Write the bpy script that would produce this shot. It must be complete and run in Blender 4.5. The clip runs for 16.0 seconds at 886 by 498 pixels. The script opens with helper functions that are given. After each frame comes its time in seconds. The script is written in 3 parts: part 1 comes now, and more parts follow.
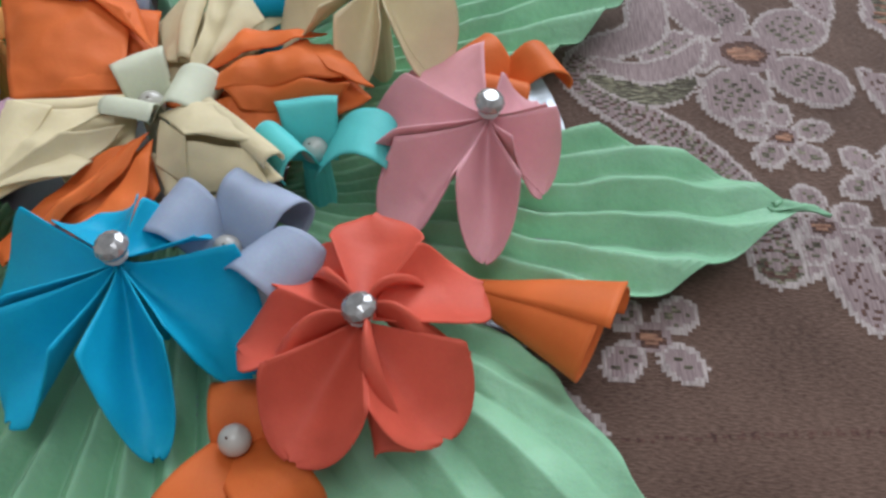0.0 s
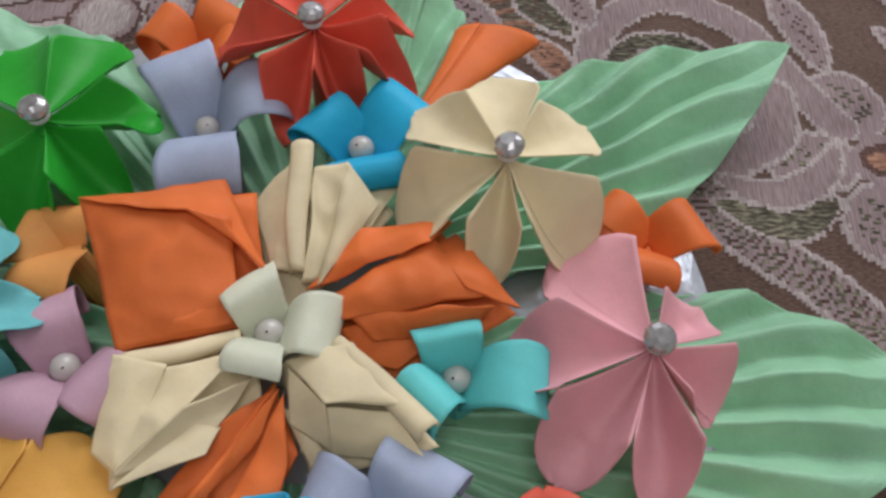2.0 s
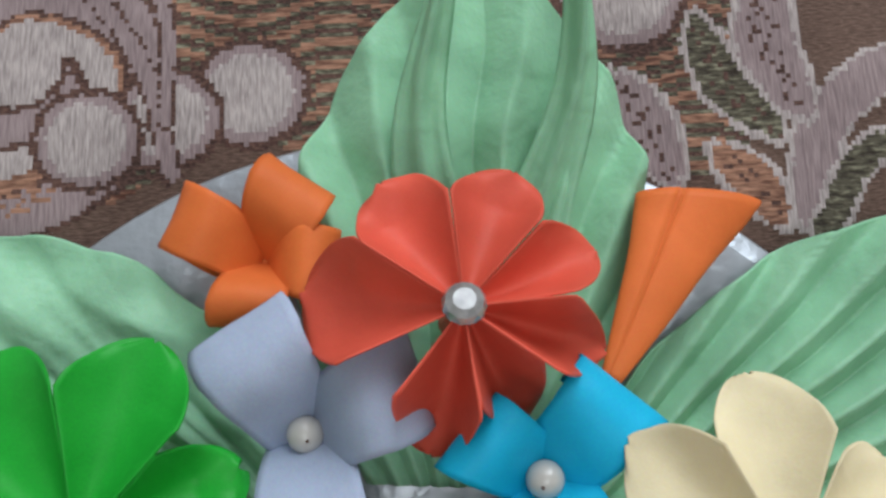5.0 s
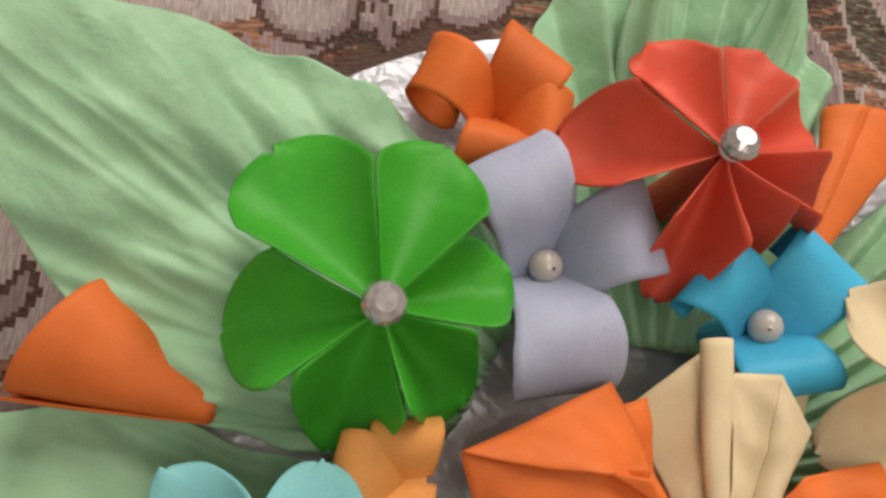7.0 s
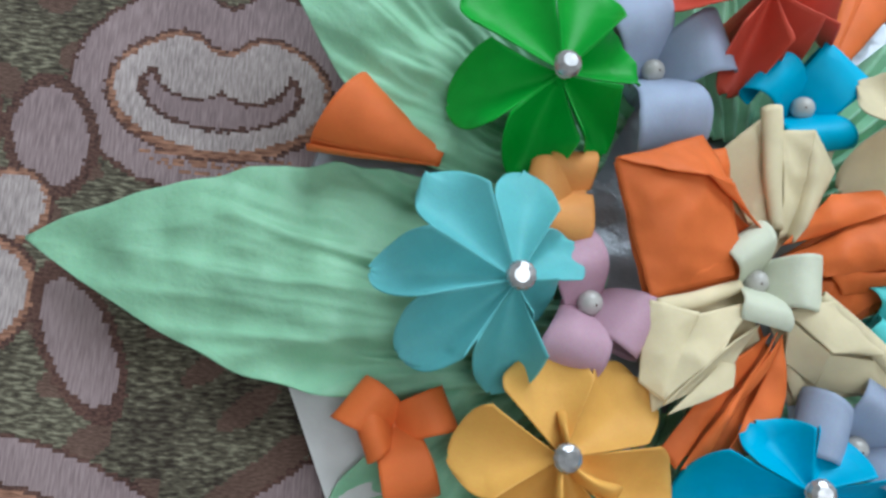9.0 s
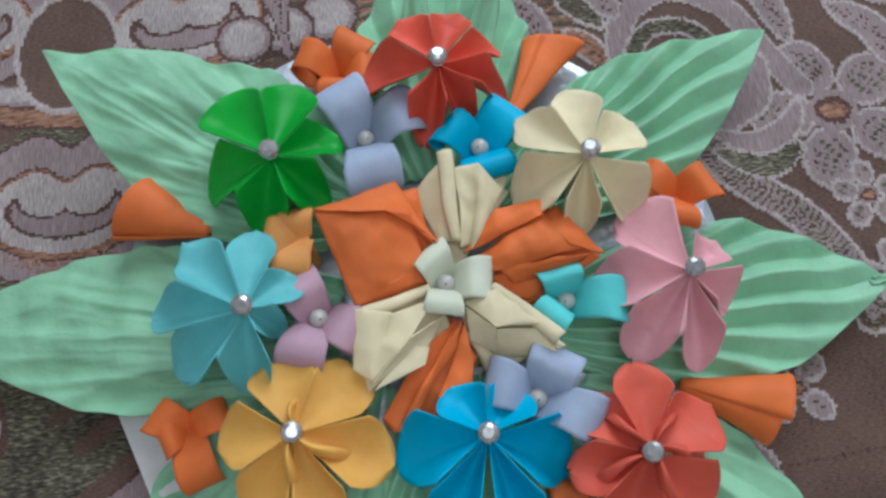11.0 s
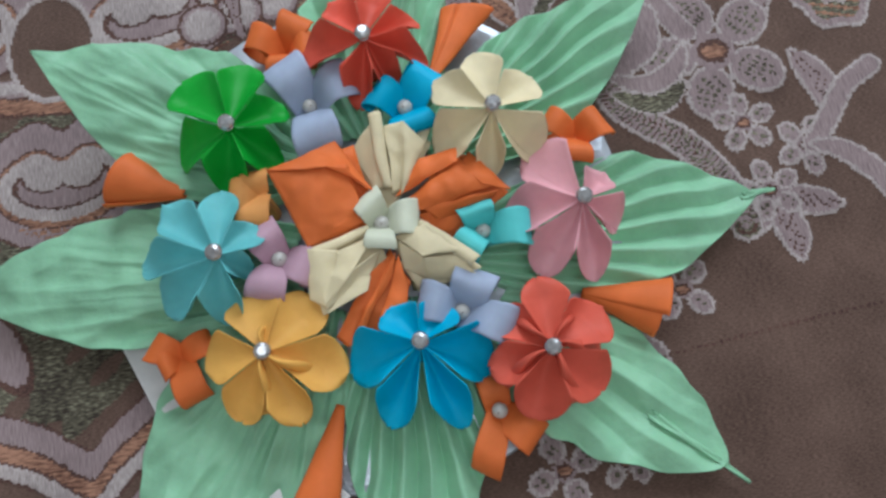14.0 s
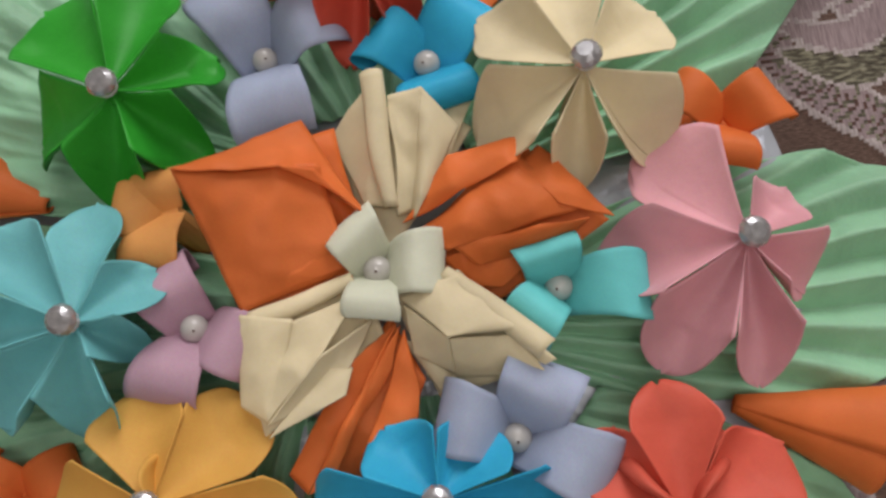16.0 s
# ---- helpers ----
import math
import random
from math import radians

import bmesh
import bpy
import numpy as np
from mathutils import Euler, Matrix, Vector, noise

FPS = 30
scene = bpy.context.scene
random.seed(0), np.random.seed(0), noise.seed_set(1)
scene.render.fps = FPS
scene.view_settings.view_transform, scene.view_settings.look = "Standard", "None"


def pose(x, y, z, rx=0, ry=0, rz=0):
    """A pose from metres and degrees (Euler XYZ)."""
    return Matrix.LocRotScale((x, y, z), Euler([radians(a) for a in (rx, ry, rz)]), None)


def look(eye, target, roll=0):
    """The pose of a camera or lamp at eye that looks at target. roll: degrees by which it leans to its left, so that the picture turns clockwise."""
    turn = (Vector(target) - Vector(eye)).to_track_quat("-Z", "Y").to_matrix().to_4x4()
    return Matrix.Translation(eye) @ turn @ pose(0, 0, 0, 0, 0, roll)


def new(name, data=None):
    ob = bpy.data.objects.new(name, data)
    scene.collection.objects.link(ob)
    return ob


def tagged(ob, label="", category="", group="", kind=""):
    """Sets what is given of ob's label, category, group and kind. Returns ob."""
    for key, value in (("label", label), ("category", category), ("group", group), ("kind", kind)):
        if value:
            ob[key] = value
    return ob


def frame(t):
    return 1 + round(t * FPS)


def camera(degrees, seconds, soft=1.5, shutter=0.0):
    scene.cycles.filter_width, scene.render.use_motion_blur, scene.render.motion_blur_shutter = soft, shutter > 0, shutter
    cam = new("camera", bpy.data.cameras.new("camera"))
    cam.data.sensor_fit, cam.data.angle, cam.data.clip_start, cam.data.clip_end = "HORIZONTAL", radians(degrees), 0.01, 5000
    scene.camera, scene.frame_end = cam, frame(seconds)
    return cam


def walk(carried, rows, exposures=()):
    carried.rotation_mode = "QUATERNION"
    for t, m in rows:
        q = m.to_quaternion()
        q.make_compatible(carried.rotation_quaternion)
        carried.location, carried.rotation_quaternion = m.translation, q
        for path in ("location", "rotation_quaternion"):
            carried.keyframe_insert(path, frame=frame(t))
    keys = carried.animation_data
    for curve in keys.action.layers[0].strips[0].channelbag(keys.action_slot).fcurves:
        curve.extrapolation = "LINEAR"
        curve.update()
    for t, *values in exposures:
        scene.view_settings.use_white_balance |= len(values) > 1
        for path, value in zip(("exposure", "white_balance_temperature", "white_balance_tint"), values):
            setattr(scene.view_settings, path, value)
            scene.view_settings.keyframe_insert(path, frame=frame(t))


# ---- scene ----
cam = camera(55.99, 16.0, soft=2.8)
PATH = [
    (0, (0.0158, 0.0606, 0.2223), (-0.0525, 1.3113, -1.3368), 0.60),
    (0.5, (-0.0081, 0.0732, 0.2401), (-0.0485, 1.2712, -1.3609), 1.39),
    (1, (-0.0219, 0.1031, 0.2566), (-0.0679, 1.2511, -1.3805), -0.07),
    (1.5, (-0.0224, 0.1396, 0.2652), (-0.0383, 1.2074, -1.4258), -0.30),
    (2, (-0.0369, 0.1657, 0.2620), (-0.0705, 1.1442, -1.4820), -0.94),
    (2.5, (-0.0279, 0.1969, 0.2529), (-0.1255, 1.0809, -1.5385), -7.50),
    (3, (-0.0187, 0.2267, 0.2632), (-0.0415, 1.1567, -1.5073), -7.93),
    (5.3, (-0.0981, 0.3537, 0.2138), (-0.0371, 0.6546, -1.7625), 10.48),
    (5.5, (-0.0994, 0.3419, 0.1840), (0.0008, 0.7700, -1.7671), 13.31),
    (6, (-0.1060, 0.3204, 0.1515), (0.0857, 0.7201, -1.7988), 27.72),
    (6.5, (-0.1405, 0.3077, 0.1935), (0.0788, 0.7444, -1.7459), 30.61),
    (7, (-0.1752, 0.2947, 0.2299), (0.0747, 0.7667, -1.6975), 31.91),
    (7.5, (-0.1973, 0.2899, 0.2578), (0.0291, 0.7604, -1.6729), 26.76),
    (8, (-0.2114, 0.2688, 0.2653), (0.0250, 0.7676, -1.6570), 26.33),
    (8.5, (-0.2193, 0.2289, 0.2768), (-0.0322, 0.7131, -1.6547), 24.92),
    (9, (-0.2307, 0.1969, 0.3031), (-0.0034, 0.6940, -1.6208), 28.15),
    (9.5, (-0.2164, 0.1739, 0.3339), (0.0496, 0.7584, -1.5602), 26.03),
    (10, (-0.1857, 0.1561, 0.3942), (0.0325, 0.8058, -1.4847), 15.49),
    (10.2, (-0.1654, 0.1524, 0.4033), (0.0212, 0.7883, -1.4838), 12.35),
    (12.3, (-0.0642, 0.1669, 0.3526), (-0.1270, 0.8573, -1.5234), -10.73),
    (12.5, (-0.0646, 0.1730, 0.3427), (-0.1147, 0.8123, -1.5517), -10.55),
    (13, (-0.0624, 0.1457, 0.3917), (-0.0817, 0.7628, -1.5106), -8.69),
    (13.5, (-0.0468, 0.1212, 0.4546), (-0.1148, 0.6873, -1.4624), -15.60),
    (14, (-0.0666, 0.1231, 0.4746), (-0.0374, 0.6515, -1.4541), -5.57),
    (14.5, (-0.0795, 0.1158, 0.4821), (-0.0672, 0.7047, -1.4292), -5.51),
    (15, (-0.0679, 0.1188, 0.4706), (-0.1139, 0.7500, -1.4266), -11.40),
    (15.5, (-0.0529, 0.1707, 0.3539), (-0.1278, 0.7017, -1.5729), -14.13),
    (16, (-0.0600, 0.2011, 0.2850), (-0.1413, 0.7115, -1.6471), -15.69),
]
EXPOSURES = [(0, -0.05, 6500, 10), (1.5, -0.17, 6900, 16), (2.5, -0.3, 6800, 14), (3.2, -0.22, 6400, 9), (5.5, -0.1, 6900, 8), (5.7, -0.05, 7600, 9), (6.0, -0.03, 8700, 12), (7, -0.07, 8800, 22), (7.5, -0.15, 6900, 8), (8, -0.1, 6500, 6), (8.5, 0.03, 6300, 5), (9.5, 0.03, 6100, 6), (10.2, -0.1, 6100, 8), (12.5, -0.22, 6150, 4), (13.0, -0.19, 6700, 7), (13.3, -0.18, 6600, 8), (14.2, -0.2, 6200, 7), (15, -0.2, 6200, 7), (15.6, -0.2, 6200, 7), (16, -0.33, 7400, 18)]
walk(cam, [(t, look(eye, target, roll)) for t, eye, target, roll in PATH], EXPOSURES)

# ---- light ----
world = bpy.data.worlds.new("world")
scene.world = world
world.use_nodes = True
world.node_tree.nodes["Background"].inputs[0].default_value = (0.75, 0.85, 1.0, 1)
world.node_tree.nodes["Background"].inputs[1].default_value = 0.6


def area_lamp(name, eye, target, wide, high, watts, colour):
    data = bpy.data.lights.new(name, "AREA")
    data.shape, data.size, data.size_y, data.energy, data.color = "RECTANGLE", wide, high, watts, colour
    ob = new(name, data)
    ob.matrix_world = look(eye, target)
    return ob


area_lamp("window_daylight", (0.55, 2.15, 1.5), (0.0, 0.3, 0.2), 1.8, 1.5, 57, (0.86, 0.93, 1.0))
# unseen overhead lamp, added to lift the sides turned away from the window
area_lamp("overhead_fill", (0.1, -0.2, 2.52), (0.0, -0.1, 0.0), 1.1, 1.1, 17, (0.92, 0.96, 1.0))


# ---- materials ----
def srgb(r, g, b):
    return tuple((c / 255 / 12.92 if c < 10 else ((c / 255 + 0.055) / 1.055) ** 2.4) for c in (r, g, b))


def nodes_of(mat):
    mat.use_nodes = True
    nt = mat.node_tree
    return nt, nt.nodes["Principled BSDF"]


def paper(name, colour, rough=0.55, back=None, translucent=0.15, crease=0.35, streak=0.0):
    """Craft paper: fine fibre grain, soft blotches, faint crumple relief and a little light through it."""
    mat = bpy.data.materials.new(name)
    nt, bsdf = nodes_of(mat)
    n, l = nt.nodes, nt.links
    co = n.new("ShaderNodeTexCoord")
    blot = n.new("ShaderNodeTexNoise")
    blot.inputs["Scale"].default_value, blot.inputs["Detail"].default_value = 38, 4
    fib = n.new("ShaderNodeTexNoise")
    fib.inputs["Scale"].default_value, fib.inputs["Detail"].default_value = 1500, 3
    info = n.new("ShaderNodeObjectInfo")
    for t in (blot, fib):
        l.new(co.outputs["Object"], t.inputs["Vector"])
    ramp = n.new("ShaderNodeValToRGB")
    ramp.color_ramp.elements[0].position, ramp.color_ramp.elements[1].position = 0.3, 0.72
    ramp.color_ramp.elements[0].color = (*[c * 0.84 for c in colour], 1)
    ramp.color_ramp.elements[1].color = (*[min(1, c * 1.1 + 0.01) for c in colour], 1)
    l.new(blot.outputs["Fac"], ramp.inputs["Fac"])
    mix = n.new("ShaderNodeMix")
    mix.data_type, mix.blend_type = "RGBA", "OVERLAY"
    mix.inputs["Factor"].default_value = 0.18
    l.new(ramp.outputs["Color"], mix.inputs["A"])
    l.new(fib.outputs["Color"], mix.inputs["B"])
    hsv = n.new("ShaderNodeHueSaturation")
    vary = n.new("ShaderNodeMapRange")
    vary.inputs["To Min"].default_value, vary.inputs["To Max"].default_value = 0.92, 1.07
    l.new(info.outputs["Random"], vary.inputs["Value"])
    l.new(vary.outputs["Result"], hsv.inputs["Value"])
    l.new(mix.outputs["Result"], hsv.inputs["Color"])
    l.new(hsv.outputs["Color"], bsdf.inputs["Base Color"])
    bsdf.inputs["Roughness"].default_value = rough
    bsdf.inputs["Specular IOR Level"].default_value = 0.25
    crum = n.new("ShaderNodeTexNoise")
    crum.inputs["Scale"].default_value, crum.inputs["Detail"].default_value = 90, 5
    l.new(co.outputs["Object"], crum.inputs["Vector"])
    b1 = n.new("ShaderNodeBump")
    b1.inputs["Strength"].default_value, b1.inputs["Distance"].default_value = crease, 0.0016
    l.new(crum.outputs["Fac"], b1.inputs["Height"])
    b2 = n.new("ShaderNodeBump")
    b2.inputs["Strength"].default_value, b2.inputs["Distance"].default_value = 0.12, 0.0003
    l.new(fib.outputs["Fac"], b2.inputs["Height"])
    l.new(b1.outputs["Normal"], b2.inputs["Normal"])
    l.new(b2.outputs["Normal"], bsdf.inputs["Normal"])
    if translucent:
        tr = n.new("ShaderNodeBsdfTranslucent")
        l.new(hsv.outputs["Color"], tr.inputs["Color"])
        ms = n.new("ShaderNodeMixShader")
        ms.inputs[0].default_value = translucent
        out = n["Material Output"]
        l.new(bsdf.outputs[0], ms.inputs[1])
        l.new(tr.outputs[0], ms.inputs[2])
        l.new(ms.outputs[0], out.inputs["Surface"])
    return mat


def cloth_mat(name, low, high, scale=(500, 900), bump=0.5, streak=0.0, third=None):
    """Woven jacquard yarn: warp and weft ribs, slubs and worn blotches."""
    mat = bpy.data.materials.new(name)
    nt, bsdf = nodes_of(mat)
    n, l = nt.nodes, nt.links
    co = n.new("ShaderNodeTexCoord")
    mp = n.new("ShaderNodeMapping")
    mp.inputs["Scale"].default_value = (scale[0], scale[1], 1)
    l.new(co.outputs["Object"], mp.inputs["Vector"])
    yarn = n.new("ShaderNodeTexNoise")
    yarn.inputs["Scale"].default_value, yarn.inputs["Detail"].default_value = 1.0, 2
    l.new(mp.outputs["Vector"], yarn.inputs["Vector"])
    blot = n.new("ShaderNodeTexNoise")
    blot.inputs["Scale"].default_value, blot.inputs["Detail"].default_value = 26, 5
    l.new(co.outputs["Object"], blot.inputs["Vector"])
    add = n.new("ShaderNodeMath")
    add.operation = "MULTIPLY_ADD"
    add.inputs[1].default_value = 0.62
    l.new(yarn.outputs["Fac"], add.inputs[0])
    sc = n.new("ShaderNodeMath")
    sc.operation = "MULTIPLY"
    sc.inputs[1].default_value = 0.38
    l.new(blot.outputs["Fac"], sc.inputs[0])
    l.new(sc.outputs[0], add.inputs[2])
    ramp = n.new("ShaderNodeValToRGB")
    ramp.color_ramp.elements[0].position, ramp.color_ramp.elements[1].position = 0.38, 0.62
    ramp.color_ramp.elements[0].color, ramp.color_ramp.elements[1].color = (*low, 1), (*high, 1)
    if third:
        e = ramp.color_ramp.elements.new(0.52)
        e.color = (*third, 1)
    l.new(add.outputs[0], ramp.inputs["Fac"])
    l.new(ramp.outputs["Color"], bsdf.inputs["Base Color"])
    bsdf.inputs["Roughness"].default_value = 0.85
    bsdf.inputs["Specular IOR Level"].default_value = 0.2
    bsdf.inputs["Sheen Weight"].default_value = 0.15
    b = n.new("ShaderNodeBump")
    b.inputs["Strength"].default_value, b.inputs["Distance"].default_value = bump, 0.0012
    l.new(yarn.outputs["Fac"], b.inputs["Height"])
    l.new(b.outputs["Normal"], bsdf.inputs["Normal"])
    return mat


def simple(name, colour, rough, metal=0.0, **more):
    mat = bpy.data.materials.new(name)
    nt, bsdf = nodes_of(mat)
    n, l = nt.nodes, nt.links
    co, noi = n.new("ShaderNodeTexCoord"), n.new("ShaderNodeTexNoise")
    noi.inputs["Scale"].default_value, noi.inputs["Detail"].default_value = more.get("scale", 60), 5
    l.new(co.outputs["Object"], noi.inputs["Vector"])
    ramp = n.new("ShaderNodeValToRGB")
    ramp.color_ramp.elements[0].color = (*[c * more.get("dark", 0.85) for c in colour], 1)
    ramp.color_ramp.elements[1].color = (*colour, 1)
    l.new(noi.outputs["Fac"], ramp.inputs["Fac"])
    l.new(ramp.outputs["Color"], bsdf.inputs["Base Color"])
    bsdf.inputs["Roughness"].default_value, bsdf.inputs["Metallic"].default_value = rough, metal
    if "coat" in more:
        bsdf.inputs["Coat Weight"].default_value = more["coat"]
        bsdf.inputs["Coat Roughness"].default_value = 0.08
    if "bump" in more:
        b = n.new("ShaderNodeBump")
        b.inputs["Strength"].default_value, b.inputs["Distance"].default_value = more["bump"], 0.003
        l.new(noi.outputs["Fac"], b.inputs["Height"])
        l.new(b.outputs["Normal"], bsdf.inputs["Normal"])
    return mat


M = {
    "green": paper("emerald paper", (0.011, 0.42, 0.036), 0.42),
    "teal": paper("teal paper", (0.17, 0.58, 0.61), 0.5),
    "yellow": paper("golden yellow paper", (0.95, 0.50, 0.115), 0.55),
    "blue": paper("cerulean paper", (0.002, 0.50, 0.80), 0.5),
    "red": paper("vermilion paper", (0.82, 0.135, 0.085), 0.5),
    "scarlet": paper("scarlet paper", (0.80, 0.115, 0.07), 0.5),
    "pink": paper("rose paper", (0.88, 0.45, 0.50), 0.55),
    "cream": paper("cream paper", (0.85, 0.74, 0.49), 0.6),
    "orange": paper("orange paper", (0.86, 0.195, 0.045), 0.55),
    "amber": paper("amber paper", (0.90, 0.40, 0.12), 0.55),
    "lavender": paper("lavender paper", (0.42, 0.49, 0.65), 0.6),
    "rosepale": paper("pale mauve pink paper", (0.63, 0.39, 0.49), 0.6),
    "aqua": paper("aqua paper", (0.14, 0.70, 0.70), 0.55),
    "ivory": paper("greenish white paper", (0.72, 0.75, 0.60), 0.6),
    "leaf": paper("mint green paper", (0.36, 0.70, 0.46), 0.38, crease=1.0, translucent=0.2),
    "white": paper("white card", (0.80, 0.80, 0.80), 0.6),
    "pearl": simple("pearl", (0.52, 0.50, 0.47), 0.3, coat=0.6, dark=0.95),
    # fine dark specks put the stone's dark sparkle into its colour
    "gem": simple("cut rhinestone", (0.76, 0.76, 0.78), 0.24, 0.7, scale=420, dark=0.25),
    "foil": simple("silver foil", (0.50, 0.54, 0.60), 0.32, 0.45, scale=70, bump=0.6, dark=0.72),
    "glue": simple("dried hot glue", (0.72, 0.74, 0.75), 0.25, scale=200),
    "ground": cloth_mat("brown weave", srgb(77, 58, 50), srgb(112, 89, 79), (420, 1500)),
    "mauve": cloth_mat("mauve satin weave", srgb(122, 105, 107), srgb(156, 138, 139), (1300, 120)),
    "pale": cloth_mat("pale edge yarn", srgb(138, 127, 126), srgb(186, 174, 172), (1300, 180)),
    "dark": cloth_mat("dark brown yarn", srgb(58, 40, 36), srgb(104, 76, 68), (600, 900)),
    "olive": cloth_mat("olive tweed weave", srgb(50, 42, 35), srgb(138, 134, 114), (240, 760), 0.9, third=srgb(92, 87, 73)),
    "rust": cloth_mat("rust and peach yarn", srgb(86, 56, 46), srgb(172, 128, 106), (160, 700), 0.8),
    "wall": simple("matt wall paint", (0.72, 0.70, 0.67), 0.9, scale=9, dark=0.93),
}


# ---- building helpers ----
def part(name, bm, material, parent, label=""):
    me = bpy.data.meshes.new(name)
    bm.to_mesh(me)
    bm.free()
    mats = material if isinstance(material, (list, tuple)) else [material]
    for m in mats:
        me.materials.append(m)
    ob = new(name, me)
    ob.parent = parent
    if label:
        tagged(ob, label)
    return ob


def thing(name, place, label, category, group="", kind=""):
    ob = new(name)
    ob.empty_display_size = 0.01
    ob.location = place
    return tagged(ob, label, category, group, kind)


def sheet(points, thick=0.0005, smooth=True, sharp=()):
    """A closed sheet of paper from a grid of Vectors, with its thickness."""
    nu, nv = len(points), len(points[0])
    bm = bmesh.new()
    top, low = [], []
    for i in range(nu):
        a, b = [], []
        for j in range(nv):
            du = points[min(i + 1, nu - 1)][j] - points[max(i - 1, 0)][j]
            dv = points[i][min(j + 1, nv - 1)] - points[i][max(j - 1, 0)]
            nn = du.cross(dv)
            nn = nn.normalized() if nn.length > 1e-12 else Vector((0, 0, 1))
            a.append(bm.verts.new(points[i][j] + nn * thick / 2))
            b.append(bm.verts.new(points[i][j] - nn * thick / 2))
        top.append(a)
        low.append(b)
    for i in range(nu - 1):
        for j in range(nv - 1):
            bm.faces.new((top[i][j], top[i + 1][j], top[i + 1][j + 1], top[i][j + 1]))
            bm.faces.new((low[i][j], low[i][j + 1], low[i + 1][j + 1], low[i + 1][j]))
    for j in range(nv - 1):
        bm.faces.new((top[0][j], top[0][j + 1], low[0][j + 1], low[0][j]))
        bm.faces.new((top[-1][j], low[-1][j], low[-1][j + 1], top[-1][j + 1]))
    for i in range(nu - 1):
        bm.faces.new((top[i][0], low[i][0], low[i + 1][0], top[i + 1][0]))
        bm.faces.new((top[i][-1], top[i + 1][-1], low[i + 1][-1], low[i][-1]))
    for f in bm.faces:
        f.smooth = smooth
    for j in sharp:
        for side in (top, low):
            for i in range(nu - 1):
                bm.edges.get((side[i][j], side[i + 1][j])).smooth = False
    return bm


def ball(radius, flat=1.0, seg=24):
    bm = bmesh.new()
    bmesh.ops.create_uvsphere(bm, u_segments=seg, v_segments=seg // 2, radius=radius)
    for v in bm.verts:
        v.co.z *= flat
    for f in bm.faces:
        f.smooth = True
    return bm


def rhinestone(radius):
    """A round cut stone: flat table, crown and girdle facets."""
    bm = bmesh.new()
    rings = []
    for r, z, turn in ((0.50, 0.62, 0), (0.84, 0.38, 0.5), (1.0, 0.0, 0), (0.8, -0.42, 0.5)):
        rings.append([bm.verts.new((radius * r * math.cos((k + turn) * math.pi / 6), radius * r * math.sin((k + turn) * math.pi / 6), radius * z)) for k in range(12)])
    bm.faces.new(rings[0])
    for a, b, s in ((0, 1, 0), (1, 2, 1), (2, 3, 0)):
        for k in range(12):
            m = (k + 1) % 12
            if s == 0:
                bm.faces.new((rings[a][k], rings[b][k], rings[a][m]))
                bm.faces.new((rings[a][m], rings[b][k], rings[b][m]))
            else:
                bm.faces.new((rings[a][k], rings[b][k], rings[b][m]))
                bm.faces.new((rings[a][k], rings[b][m], rings[a][m]))
    bm.faces.new(list(reversed(rings[3])))
    return bm


def stalk(height, r0, r1):
    bm = bmesh.new()
    bmesh.ops.create_cone(bm, cap_ends=True, segments=14, radius1=r0, radius2=r1, depth=height)
    for v in bm.verts:
        v.co.z -= height / 2
    return bm


def wobble(p, scale, amount, seed):
    return noise.noise_vector(p * scale + Vector((seed * 3.1, seed * 1.7, seed))) * amount


# ---- room round the camera ----
DISC, DISC_R = (-0.099, 0.270), 0.151
BASE = 0.008   # top of the foil covered card


def room():
    def slab(name, lo, hi, label):
        bm = bmesh.new()
        bmesh.ops.create_cube(bm, size=1)
        for v in bm.verts:
            v.co = Vector([lo[k] + (v.co[k] + 0.5) * (hi[k] - lo[k]) for k in range(3)])
        ob = part(name, bm, M["wall"], None)
        return tagged(ob, label, "wall", kind="structure")
    for name, lo, hi in (("wall_south", (-2.0, -1.8, 0), (2.0, -1.7, 2.6)), ("wall_east", (2.0, -1.8, 0), (2.1, 2.4, 2.6)), ("wall_west", (-2.1, -1.8, 0), (-2.0, 2.4, 2.6))):
        slab(name, lo, hi, "plain off-white painted room wall")
    north = [((-2.0, 2.3, 0), (2.0, 2.4, 0.6)), ((-2.0, 2.3, 2.4), (2.0, 2.4, 2.6)), ((-2.0, 2.3, 0.6), (-0.45, 2.4, 2.4)), ((1.55, 2.3, 0.6), (2.0, 2.4, 2.4))]
    bm = bmesh.new()
    for lo, hi in north:
        got = bmesh.ops.create_cube(bm, size=1)["verts"]
        for v in got:
            v.co = Vector([lo[k] + (v.co[k] + 0.5) * (hi[k] - lo[k]) for k in range(3)])
    tagged(part("wall_north", bm, M["wall"], None), "off-white painted wall with a window opening", "wall", kind="structure")
    tagged(slab("ceiling", (-2.1, -1.8, 2.6), (2.1, 2.4, 2.7), "plain off-white ceiling"), category="ceiling")


room()


